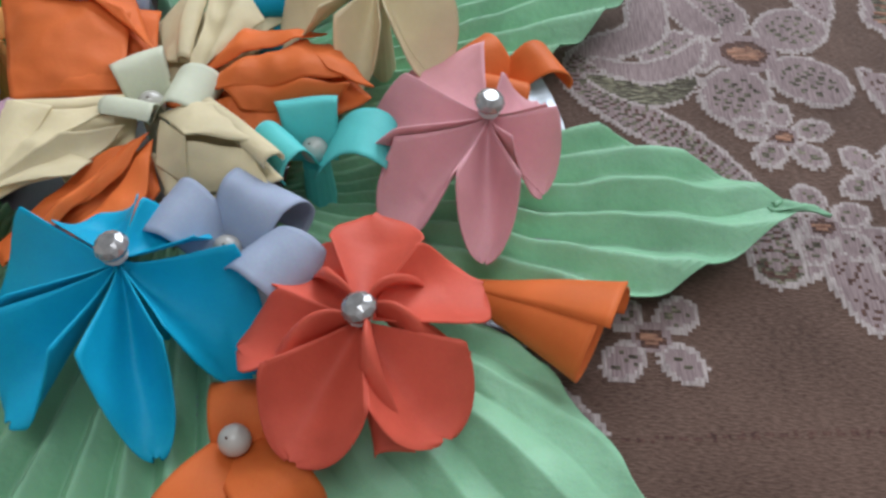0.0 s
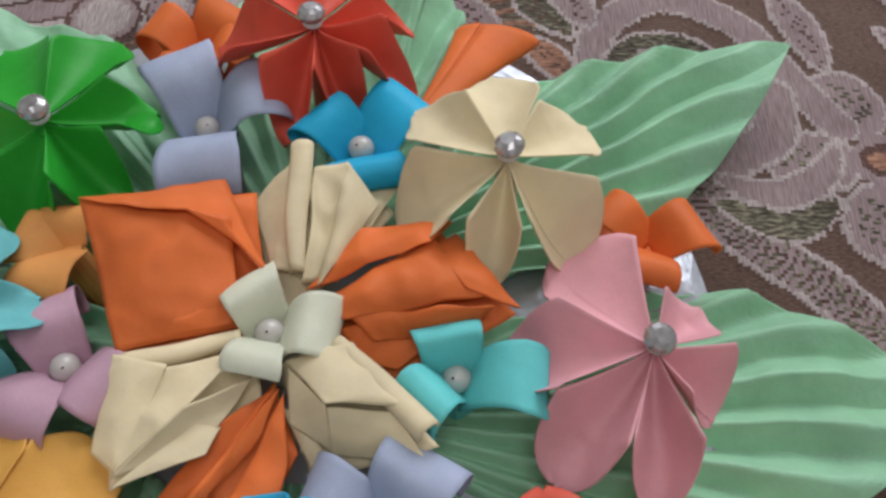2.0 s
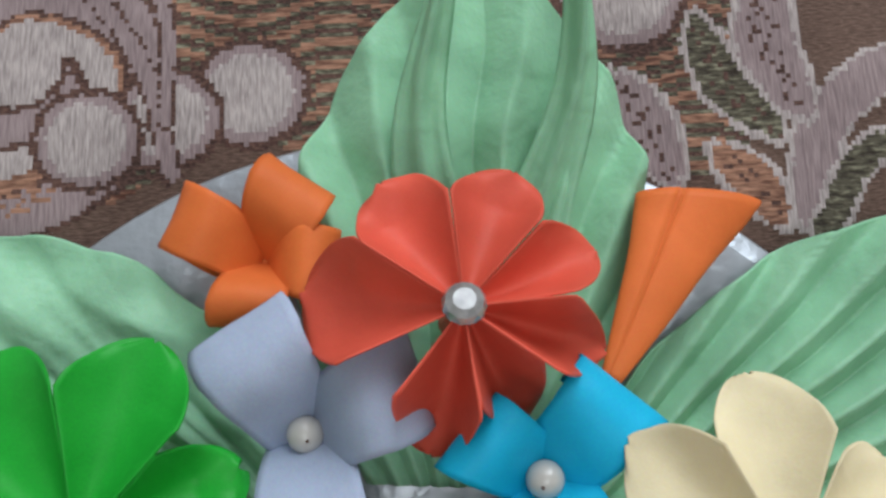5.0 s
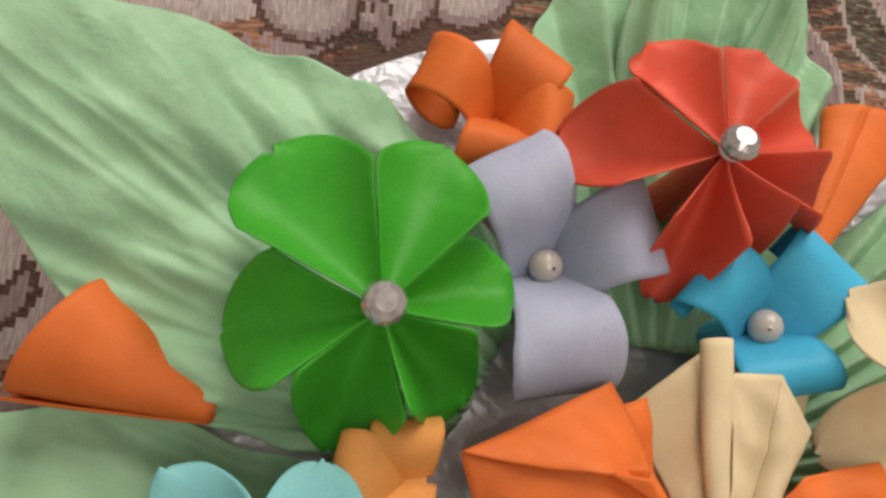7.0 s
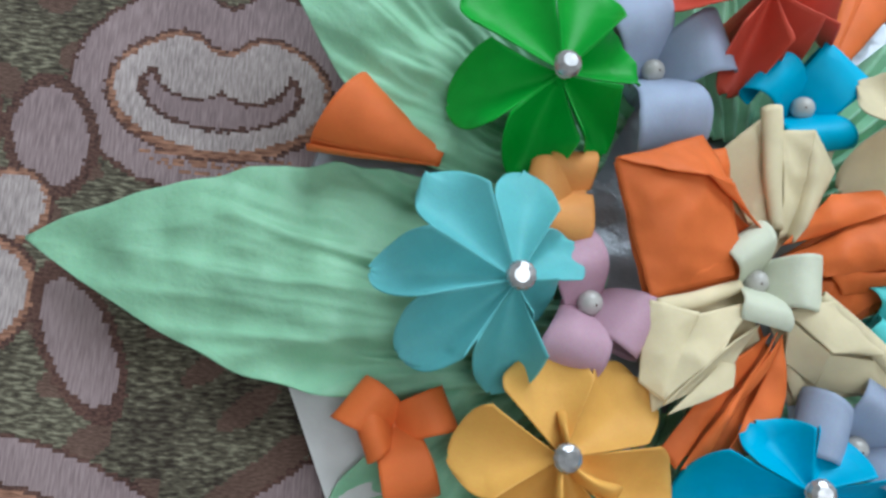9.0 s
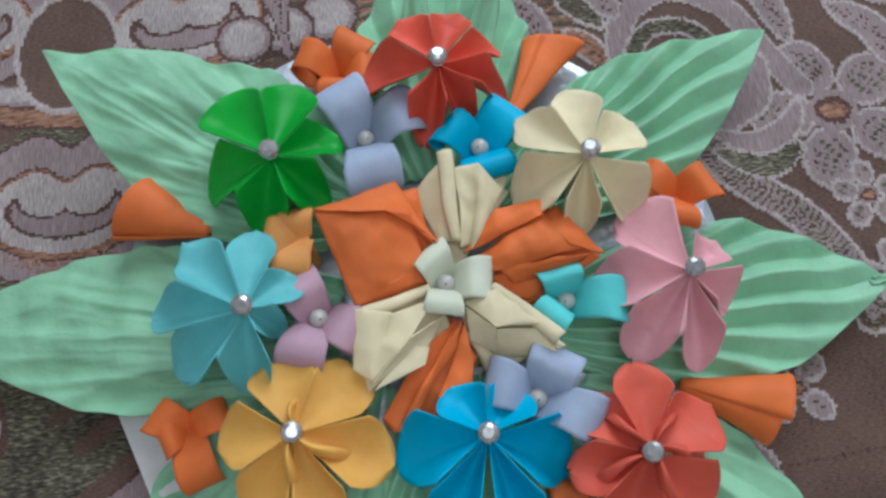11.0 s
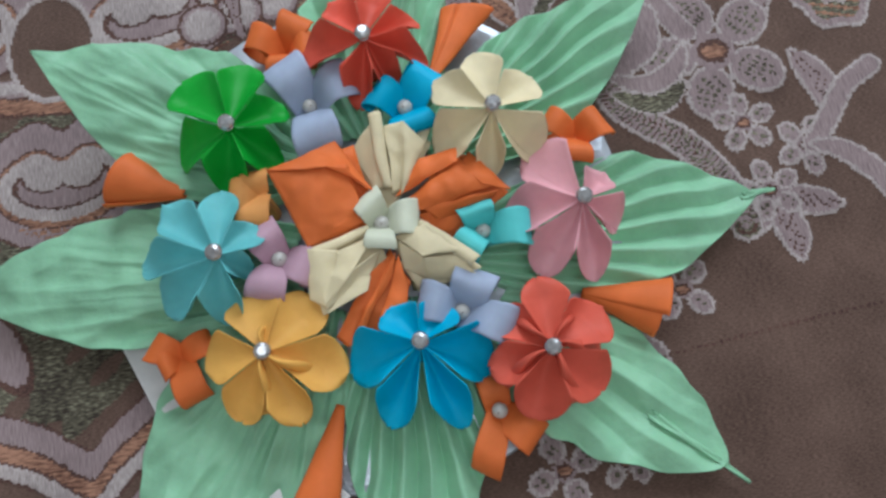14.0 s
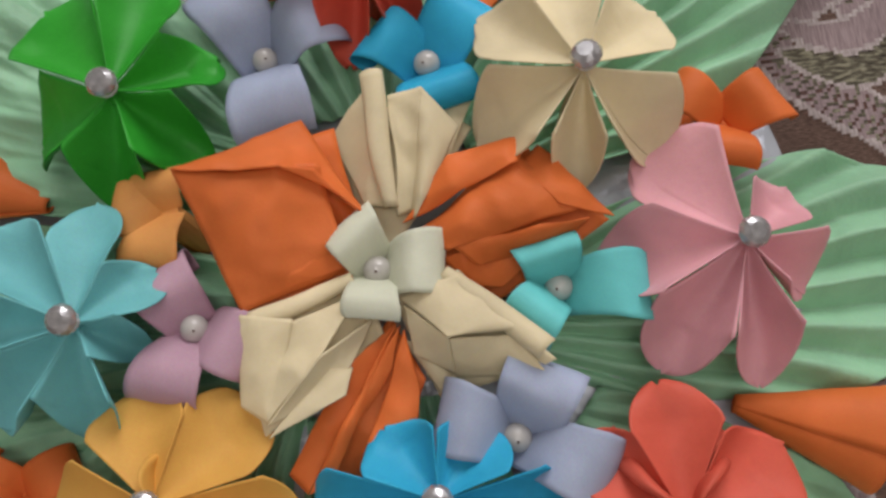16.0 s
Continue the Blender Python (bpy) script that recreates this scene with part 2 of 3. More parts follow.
# ---- the patterned cloth ----
def cloth():
    x0, x1, y0, y1, c = -0.46, 0.36, -0.02, 0.60, 0.0014
    nx, ny = round((x1 - x0) / c), round((y1 - y0) / c)
    X, Y = np.meshgrid(x0 + (np.arange(nx) + 0.5) * c, y0 + (np.arange(ny) + 0.5) * c)
    rng = np.random.default_rng(4)
    # ragged woven edges
    Xj, Yj = X + rng.uniform(-1, 1, X.shape) * 0.0005, Y + rng.uniform(-1, 1, X.shape) * 0.0005
    kind = np.zeros(X.shape, int)
    GROUND, MAUVE, PALE, DARK, OLIVE, RUST = range(6)

    def wave(f, g, p=0.0):
        return np.sin(X * f + p + 2.0 * np.sin(Y * g + p)) * np.sin(Y * f * 1.13 + 1.7 * np.sin(X * g * 0.8 + 2 * p))

    def paint(mask, k):
        kind[mask] = k

    def ell(cx, cy, a, b, turn=0.0):
        t = radians(turn)
        dx, dy = Xj - cx, Yj - cy
        return np.hypot((dx * np.cos(t) + dy * np.sin(t)) / a, (-dx * np.sin(t) + dy * np.cos(t)) / b)

    def along(pts, smooth=8):
        p = [Vector((*q, 0)) for q in pts]
        fine = []
        for i in range(len(p) - 1):
            a, b, d, e = p[max(i - 1, 0)], p[i], p[i + 1], p[min(i + 2, len(p) - 1)]
            for s in range(smooth):
                t = s / smooth
                fine.append(0.5 * (2 * b + (d - a) * t + (2 * a - 5 * b + 4 * d - e) * t * t + (3 * b - a - 3 * d + e) * t ** 3))
        fine.append(p[-1])
        best, pos = np.full(X.shape, 9.0), np.zeros(X.shape)
        for i in range(len(fine) - 1):
            a, b = fine[i], fine[i + 1]
            vx, vy = b.x - a.x, b.y - a.y
            q = np.clip(((Xj - a.x) * vx + (Yj - a.y) * vy) / (vx * vx + vy * vy + 1e-12), 0, 1)
            d = np.hypot(Xj - a.x - q * vx, Yj - a.y - q * vy)
            near = d < best
            best = np.where(near, d, best)
            pos = np.where(near, (i + q) / (len(fine) - 1), pos)
        return best, pos

    def band(pts, w, fill, edge=PALE, rim=0.0022, taper=False):
        d, s = along(pts)
        ww = w * (np.sin(np.pi * np.clip(s, 0.02, 0.98)) ** 0.6 if taper else 1)
        paint(d < ww + rim, edge)
        paint(d < ww, fill)
        return d, s, ww

    def speck(mask, k, f, level, p=0.0):
        paint(mask & (wave(f, f * 0.31, p) > level), k)

    def bloom(cx, cy, r, petals, turn, fill=PALE, edge=PALE, centre=RUST, inner=MAUVE):
        tt = [radians(turn + 360 * k / petals) for k in range(petals)]
        for t in tt:
            paint(ell(cx + 0.62 * r * math.cos(t), cy + 0.62 * r * math.sin(t), 0.40 * r, 0.33 * r, math.degrees(t)) < 1, edge)
        for t in tt:
            e = ell(cx + 0.62 * r * math.cos(t), cy + 0.62 * r * math.sin(t), 0.40 * r - 0.0022, 0.33 * r - 0.0022, math.degrees(t))
            paint(e < 1, inner)
            speck(e < 0.72, OLIVE, 900, 0.25, t)
        paint(ell(cx, cy, 0.30 * r, 0.27 * r) < 1, MAUVE)
        paint(ell(cx, cy, 0.22 * r, 0.18 * r) < 1, DARK)
        paint(ell(cx, cy, 0.17 * r, 0.10 * r) < 1, centre)

    # tweed field on the left and along the top
    d, s = along([(-0.46, 0.40), (-0.30, 0.385), (-0.215, 0.30), (-0.20, 0.22), (-0.25, 0.19), (-0.46, 0.20)])
    field = (X < -0.12) & (Y < 0.375 + 0.008 * np.sin(X * 60)) & (Y > 0.185 + 0.012 * np.sin(X * 70))
    paint(field, OLIVE)
    speck(field, GROUND, 140, 0.55)
    top = (Y > 0.415 + 0.010 * np.sin(X * 75)) & (X > -0.20) & (X < 0.0)
    paint(top, OLIVE)
    paint(top & (np.sin(Y * 900 + 3 * np.sin(X * 120)) > 0.3), RUST)
    paint(top & (np.sin(Y * 900 + 3 * np.sin(X * 120)) < -0.72), DARK)

    # heart scrolls
    def scroll(cx, cy, k, turn=0.0):
        t = radians(turn)
        dx, dy = (Xj - cx) / k, (Yj - cy) / k
        dx, dy = dx * np.cos(t) + dy * np.sin(t), -dx * np.sin(t) + dy * np.cos(t)
        dy2 = dy + 0.011 * np.exp(-(dx / 0.011) ** 2) * (dy > -0.01)
        for a, b, up, kk in ((0.062, 0.049, 0.003, DARK), (0.060, 0.047, 0.003, MAUVE), (0.047, 0.031, 0, DARK), (0.0455, 0.0295, 0, RUST), (0.043, 0.0265, 0.001, PALE)):
            q = np.hypot(dx / a, (dy2 - up) / b)
            paint((q < 1), kk)
        outer = np.hypot(dx / 0.034, (dy - 0.001) / 0.0185)
        hole = np.hypot((np.abs(dx) - 0.0115) / 0.0150, (dy - 0.0095) / 0.0125)
        bowl = (outer < 1) & (hole > 1) & (dy < 0.010)
        rim = ((outer > 0.90) | (hole < 1.15) | (dy > 0.0085)) & bowl
        paint(bowl, MAUVE)
        paint(rim, DARK)
        low = (dy < -0.028) & (np.hypot(dx / 0.047, (dy - 0) / 0.037) < 1)
        paint(low & (np.sin(dy * 2600) > 0.2), RUST)

    scroll(-0.283, 0.330, 0.92)
    scroll(-0.222, 0.437, 0.95, 8)
    scroll(-0.352, 0.447, 0.95, -6)
    band([(-0.46, 0.396), (-0.36, 0.392), (-0.31, 0.386), (-0.27, 0.382), (-0.20, 0.372)], 0.005, RUST, DARK, 0.002)
    band([(-0.46, 0.410), (-0.36, 0.404), (-0.30, 0.398), (-0.25, 0.394)], 0.004, PALE, MAUVE, 0.002)
    # brown field between the scrolls
    e = ell(-0.288, 0.425, 0.026, 0.035)
    paint(e < 1.12, PALE)
    paint(e < 1, GROUND)
    # buds at the far left
    for cx, cy, a, b, turn, k in ((-0.342, 0.307, 0.014, 0.021, 15, MAUVE), (-0.352, 0.279, 0.013, 0.013, 0, PALE), (-0.355, 0.247, 0.015, 0.018, 0, PALE), (-0.321, 0.232, 0.011, 0.026, 28, MAUVE), (-0.385, 0.300, 0.02, 0.03, -20, MAUVE), (-0.40, 0.24, 0.02, 0.03, 30, PALE)):
        e = ell(cx, cy, a, b, turn)
        paint(e < 1.20, DARK)
        paint(e < 1.08, RUST if k == PALE else DARK)
        paint(e < 0.94, k)
    # scalloped border below the tweed
    def scal(off, w, k, edge=DARK):
        band([(-0.46, 0.165 + off), (-0.40, 0.190 + off), (-0.345, 0.192 + off), (-0.305, 0.180 + off), (-0.272, 0.160 + off), (-0.250, 0.178 + off), (-0.215, 0.196 + off), (-0.16, 0.190 + off), (-0.10, 0.165 + off)], w, k, edge, 0.0016)
    scal(0.0, 0.007, MAUVE)
    scal(-0.014, 0.005, RUST)
    scal(-0.023, 0.004, PALE)
    for cx in (-0.345, -0.215):
        for a, k in ((0.050, MAUVE), (0.046, DARK), (0.044, GROUND)):
            paint((ell(cx, 0.105, a, a * 0.95) < 1) & (Y < 0.16), k)
        e = ell(cx + 0.012, 0.117, 0.020, 0.011, 30)
        paint(e < 1.15, PALE)
        paint(e < 0.8, MAUVE)
    # lace blossoms on the plain brown side
    bloom(0.127, 0.354, 0.046, 5, 38)
    bloom(0.134, 0.304, 0.020, 5, 20)
    bloom(0.168, 0.284, 0.020, 5, 60)
    bloom(0.139, 0.259, 0.018, 5, 100)
    for tip, w in (((0.114, 0.236), 0.008), ((0.147, 0.217), 0.008), ((0.177, 0.245), 0.0075)):
        d, s, ww = band([(0.138, 0.258), ((0.138 + tip[0]) / 2 + 0.003, (0.258 + tip[1]) / 2 - 0.002), tip], w, MAUVE, PALE, 0.0022, True)
        speck(d < ww * 0.6, DARK, 1100, 0.35)
    bloom(0.139, 0.259, 0.020, 5, 100)
    bloom(0.074, 0.208, 0.021, 4, 45)
    bloom(-0.012, 0.118, 0.022, 4, 20)
    bloom(0.022, 0.118, 0.016, 4, 45)
    band([(0.040, 0.186), (0.052, 0.176), (0.055, 0.166)], 0.003, MAUVE)
    # acanthus stem that runs from the top to the lace blossoms
    band([(0.018, 0.395), (0.022, 0.420), (0.048, 0.438), (0.080, 0.424), (0.098, 0.392), (0.112, 0.370)], 0.0062, MAUVE, PALE, 0.0016)
    d, s, ww = band([(0.020, 0.390), (0.035, 0.412), (0.058, 0.412), (0.072, 0.395)], 0.004, OLIVE, PALE, 0.002)
    d, s, ww = band([(0.088, 0.385), (0.085, 0.365), (0.066, 0.352), (0.058, 0.335), (0.070, 0.318), (0.092, 0.300), (0.108, 0.280), (0.118, 0.258), (0.120, 0.240)], 0.0078, MAUVE, PALE, 0.0022)
    paint((d < 0.0075) & (np.sin(s * 420 + d * 500) > 0.1) & (s > 0.3), OLIVE)
    paint((d < 0.0075) & (np.sin(s * 420 + d * 500) > 0.85) & (s > 0.3), DARK)
    d, s, ww = band([(0.062, 0.345), (0.082, 0.338), (0.100, 0.346), (0.108, 0.360)], 0.006, MAUVE, PALE, 0.002, True)
    d, s, ww = band([(0.060, 0.335), (0.085, 0.324), (0.104, 0.336)], 0.006, OLIVE, PALE, 0.0015, True)
    # leaves and buds along the far side
    for pts, w, k in (([(0.098, 0.440), (0.106, 0.424), (0.112, 0.400)], 0.0070, MAUVE), ([(0.012, 0.470), (0.008, 0.446), (0.018, 0.424)], 0.0086, MAUVE), ([(-0.012, 0.455), (-0.006, 0.435), (0.010, 0.418)], 0.0062, OLIVE), ([(-0.040, 0.438), (-0.030, 0.424), (-0.022, 0.405)], 0.0078, MAUVE), ([(-0.010, 0.414), (0.000, 0.405), (0.008, 0.392)], 0.0062, RUST), ([(0.140, 0.420), (0.160, 0.404), (0.166, 0.380)], 0.0086, MAUVE), ([(0.175, 0.345), (0.186, 0.325), (0.190, 0.300)], 0.0086, MAUVE)):
        d, s, ww = band(pts, w, k, PALE, 0.0022, True)
        speck(d < ww * 0.5, DARK, 1000, 0.45)
    for cx, cy, a, b, turn in ((0.080, 0.482, 0.046, 0.027, -12), (0.178, 0.446, 0.036, 0.026, -25), (0.210, 0.388, 0.025, 0.030, 10)):
        e = ell(cx, cy, a, b, turn)
        e = e + 0.06 * np.sin(np.arctan2(Yj - cy, Xj - cx) * 7)
        paint(e < 1.06, PALE)
        paint(e < 0.98, MAUVE)
        paint(e < 0.82, OLIVE)
        paint((e < 0.82) & (np.sin(Y * 1100 + 4 * np.sin(X * 90)) > 0.35), RUST)
        paint(e < 0.45, PALE)
        paint(e < 0.38, MAUVE)
        paint(e < 0.15, RUST)
    band([(0.22, 0.33), (0.200, 0.318), (0.186, 0.30), (0.172, 0.284)], 0.005, MAUVE)
    band([(0.172, 0.284), (0.190, 0.276), (0.206, 0.258), (0.210, 0.240)], 0.006, MAUVE, PALE, 0.002, True)
    for cx, cy, r in ((-0.146, 0.497, 0.016), (-0.120, 0.500, 0.014), (-0.143, 0.437, 0.014), (-0.167, 0.430, 0.013), (-0.033, 0.464, 0.016), (-0.190, 0.488, 0.014), (-0.19, 0.425, 0.013), (-0.07, 0.50, 0.016)):
        e = ell(cx, cy, r, r * 0.95)
        paint(e < 1.28, DARK)
        paint(e < 1.12, MAUVE)
        paint(e < 0.9, PALE)
    d, s, ww = band([(-0.215, 0.500), (-0.186, 0.466), (-0.172, 0.440), (-0.166, 0.414)], 0.0025, MAUVE, DARK, 0.001)
    d, s, ww = band([(-0.180, 0.500), (-0.168, 0.462), (-0.168, 0.430)], 0.002, MAUVE, DARK, 0.001)

    d, s = along([(0.045, 0.170), (0.12, 0.178), (0.22, 0.186)])
    paint((d < 0.0009) & (np.sin(X * 1500) > -0.2), DARK)

    # heights: figure yarns stand a little proud of the ground
    lift = np.array([0.0, 0.0007, 0.0010, 0.0004, 0.0005, 0.0008])[kind]
    vz = np.zeros((ny + 1, nx + 1))
    cnt = np.zeros((ny + 1, nx + 1))
    for a in (0, 1):
        for b in (0, 1):
            vz[a:a + ny, b:b + nx] += lift
            cnt[a:a + ny, b:b + nx] += 1
    vz /= cnt
    vx, vy = np.meshgrid(x0 + np.arange(nx + 1) * c, y0 + np.arange(ny + 1) * c)
    vz += 0.0004 * np.sin(vx * 37) * np.sin(vy * 29) - 0.0012
    vz[0, :] = vz[-1, :] = -0.0012
    vz[:, 0] = vz[:, -1] = -0.0012
    verts = np.column_stack((vx.ravel(), vy.ravel(), vz.ravel()))
    idx = np.arange((nx + 1) * (ny + 1)).reshape(ny + 1, nx + 1)
    quads = np.column_stack((idx[:-1, :-1].ravel(), idx[:-1, 1:].ravel(), idx[1:, 1:].ravel(), idx[1:, :-1].ravel()))
    # plain cloth beyond the figured part
    o = len(verts)
    far = np.array([(-2, -1.7), (2, -1.7), (2, 2.3), (-2, 2.3)])
    verts = np.vstack((verts, np.column_stack((far, np.full(4, -0.0012)))))
    cor = [idx[0, 0], idx[0, nx], idx[ny, nx], idx[ny, 0]]
    ring = np.array([(o + k, o + (k + 1) % 4, cor[(k + 1) % 4], cor[k]) for k in range(4)])
    faces = np.vstack((quads, ring))
    me = bpy.data.meshes.new("carpet")
    me.vertices.add(len(verts))
    me.vertices.foreach_set("co", verts.ravel())
    me.loops.add(faces.size)
    me.loops.foreach_set("vertex_index", faces.ravel().astype(np.int32))
    me.polygons.add(len(faces))
    me.polygons.foreach_set("loop_start", (np.arange(len(faces)) * 4).astype(np.int32))
    for k in ("ground", "mauve", "pale", "dark", "olive", "rust"):
        me.materials.append(M[k])
    me.polygons.foreach_set("material_index", np.concatenate((kind.ravel(), np.zeros(4, int))).astype(np.int32))
    me.update(calc_edges=True)
    me.validate()
    ob = new("carpet", me)
    tagged(ob, "brown jacquard cloth woven with mauve scrolls and lace blossoms", "carpet", kind="structure")


cloth()


# ---- foil covered card ----
def card_disc():
    top = thing("card_disc", (DISC[0], DISC[1], 0), "round card wrapped in crinkled silver foil, lying on the cloth", "base board")
    bm = bmesh.new()
    rings = []
    seg = 96
    for r, z in ((0.0, BASE - 0.002), (0.04, BASE - 0.002), (0.08, BASE - 0.002), (0.12, BASE - 0.002), (DISC_R - 0.006, BASE - 0.002), (DISC_R - 0.001, BASE - 0.0032), (DISC_R, 0.003), (DISC_R - 0.002, 0.0008), (0.0, 0.0008)):
        if r == 0:
            rings.append([bm.verts.new((0, 0, z))])
            continue
        row = []
        for k in range(seg):
            a = 2 * math.pi * k / seg
            p = Vector((r * math.cos(a), r * math.sin(a), z))
            row.append(bm.verts.new(p + Vector((0, 0, noise.noise(p * 60) * 0.0016 if z > 0.005 else 0))))
        rings.append(row)
    for a, b in zip(rings, rings[1:]):
        for k in range(seg):
            m = (k + 1) % seg
            if len(a) == 1:
                bm.faces.new((a[0], b[k], b[m]))
            elif len(b) == 1:
                bm.faces.new((a[k], b[0], a[m]))
            else:
                bm.faces.new((a[k], b[k], b[m], a[m]))
    part("foil_cover", bm, M["foil"], top)
    # a torn corner of white backing paper that juts out
    bm = bmesh.new()
    pts = [(-0.150, -0.046), (-0.095, -0.045), (-0.100, -0.080), (-0.131, -0.090)]
    a = [bm.verts.new((x, y, BASE + 0.0012)) for x, y in pts]
    b = [bm.verts.new((x, y, BASE + 0.0002)) for x, y in pts]
    bm.faces.new(a)
    bm.faces.new(list(reversed(b)))
    for k in range(4):
        bm.faces.new((a[k], b[k], b[(k + 1) % 4], a[(k + 1) % 4]))
    part("backing_paper", bm, M["white"], top, "torn white backing paper")
    bm = bmesh.new()
    pts = [(-0.074, -0.142), (-0.048, -0.126), (-0.030, -0.148), (-0.046, -0.156)]
    a = [bm.verts.new((x, y, 0.0092)) for x, y in pts]
    b = [bm.verts.new((x, y, 0.0082)) for x, y in pts]
    bm.faces.new(a)
    bm.faces.new(list(reversed(b)))
    for k in range(4):
        bm.faces.new((a[k], a[(k + 1) % 4], b[(k + 1) % 4], b[k]))
    part("backing_paper", bm, M["white"], top, "white paper corner under a cone")


card_disc()


# ---- pleated paper leaves ----
def leaf(base, tip, half, label, zb=0.012, zt=0.010, pleats=13, amp=0.0024, wide=0.45, seed=0, blunt=0.0, spread=70, fan=0.03, crumple=0.0012, sag=0.0, ragged=0.02):
    """A pleated leaf: folds fan out from behind its base and are cut off by the leaf's outline."""
    top = thing("paper_leaf", (base[0], base[1], 0), label, "paper leaf", "leaves round the wreath")
    b, t = Vector((*base, 0)), Vector((*tip, 0))
    ax = t - b
    length = ax.length
    ax.normalize()
    side = Vector((-ax.y, ax.x, 0))
    nu, nv = 60, 128
    rows = []
    for i in range(nu + 1):
        s = i / nu
        if s < wide:
            w = 0.55 + 0.45 * math.sin(s / wide * math.pi / 2)
        else:
            q = (s - wide) / (1 - wide)
            w = (math.cos(q * math.pi / 2) ** (0.85 - 0.4 * blunt)) * (1 - 0.25 * q * (1 - blunt))
        w = max(w, 0.012)
        row = []
        for j in range(nv + 1):
            v = 2 * j / nv - 1
            edge = 1 + ragged * noise.noise(Vector((s * 9, v > 0, seed * 5))) * 2 + 0.012 * math.sin(s * 44 + seed + (v > 0))
            lx, ly = s * length, v * half * w * edge
            ang = math.atan2(ly, lx + fan)
            ph = ang / radians(spread) * pleats + 0.35 * noise.noise(Vector((lx * 22, ly * 22, seed)))
            tri = 2 * abs(2 * (ph - math.floor(ph + 0.5))) - 1
            env = min(1, 0.35 + s * 1.2) * (1 - 0.65 * max(0, s - 0.75) / 0.25)
            p = b + ax * lx + side * ly
            if crumple > 0.004:
                # long broken crinkles that run out from the base, deepest near it
                c1 = noise.noise(Vector((ang * pleats * 1.15, lx * 9, seed * 3.1)))
                c2 = noise.noise(Vector((ang * pleats * 2.6 + lx * 14, lx * 16, seed * 1.7)))
                c3 = noise.noise(Vector((lx * 46 + ly * 22, ly * 34 - lx * 12, seed * 2.3)))
                tri = 0.22 * tri + 2.1 * (0.32 - abs(c1)) + 1.1 * (0.28 - abs(c2)) + 0.8 * (0.25 - abs(c3))
                env = 1.25 - 0.85 * s
            z = zb + (zt - zb) * s ** 1.5 + amp * tri * env - sag * math.sin(s * math.pi) - 0.004 * v * v * (1 - s)
            z += crumple * 0.9 * (0.45 - abs(noise.noise(Vector((lx * 30, ly * 55, seed + 17)))))
            z += crumple * noise.noise(Vector((lx * 70, ly * 40, seed + 9))) + crumple * 1.6 * noise.noise(Vector((lx * 24, ly * 24, seed + 3)))
            row.append(Vector((p.x - base[0], p.y - base[1], max(z, 0.0022))))
        rows.append(row)
    part("blade", sheet(rows, 0.0005), M["leaf"], top)
    return top, ax, side, length


LEAF = "mint green accordion-pleated paper leaf glued to the foil card"
rt, ax, side, length = leaf((-0.050, 0.249), (0.125, 0.254), 0.041, LEAF, seed=1, zb=0.010, zt=0.0125, pleats=12, amp=0.0040, crumple=0.002, wide=0.58)
leaf((-0.058, 0.305), (0.090, 0.394), 0.037, LEAF, zb=0.014, zt=0.020, seed=2, amp=0.0042, pleats=12, wide=0.48)
leaf((-0.135, 0.314), (-0.273, 0.388), 0.047, LEAF + ", tip lifted", zb=0.016, zt=0.055, seed=4, amp=0.0036, crumple=0.0044, pleats=7, wide=0.42)
leaf((-0.140, 0.253), (-0.340, 0.265), 0.042, LEAF + ", crumpled", zb=0.020, zt=0.010, seed=5, amp=0.0058, crumple=0.0042, pleats=7, fan=0.06, wide=0.48)
leaf((-0.135, 0.233), (-0.246, 0.076), 0.050, LEAF, seed=6, pleats=9, amp=0.0044, crumple=0.0041)
leaf((-0.087, 0.225), (-0.094, 0.050), 0.039, LEAF, seed=7, pleats=11, amp=0.0052)
lr, ax, side, length = leaf((-0.040, 0.206), (0.074, 0.109), 0.037, "mint green pleated paper leaf with a twisted stem tip", seed=8, pleats=8, amp=0.0026, crumple=0.003, blunt=0.55, wide=0.45, ragged=0.06)


def twisted_tip(parent, a, b, r0, r1):
    rows = []
    for i in range(15):
        s = i / 14
        c = a.lerp(b, s)
        c = c + Vector((0, 0, 0.002 * math.sin(s * 4)))
        r = r0 + (r1 - r0) * s
        rows.append([c + Vector((math.cos(q + s * 5) * r * 0.5, math.sin(q + s * 5) * r, math.sin(2 * q) * r * 0.4)) for q in [k * math.pi / 4 for k in range(9)]])
    part("stem_tip", sheet(rows, 0.0004), M["leaf"], parent)


twisted_tip(rt, Vector((0.166, 0.005, 0.0125)), Vector((0.188, 0.008, 0.009)), 0.0026, 0.0010)
twisted_tip(lr, Vector((0.078, -0.066, 0.013)), Vector((0.124, -0.108, 0.007)), 0.0034, 0.0012)


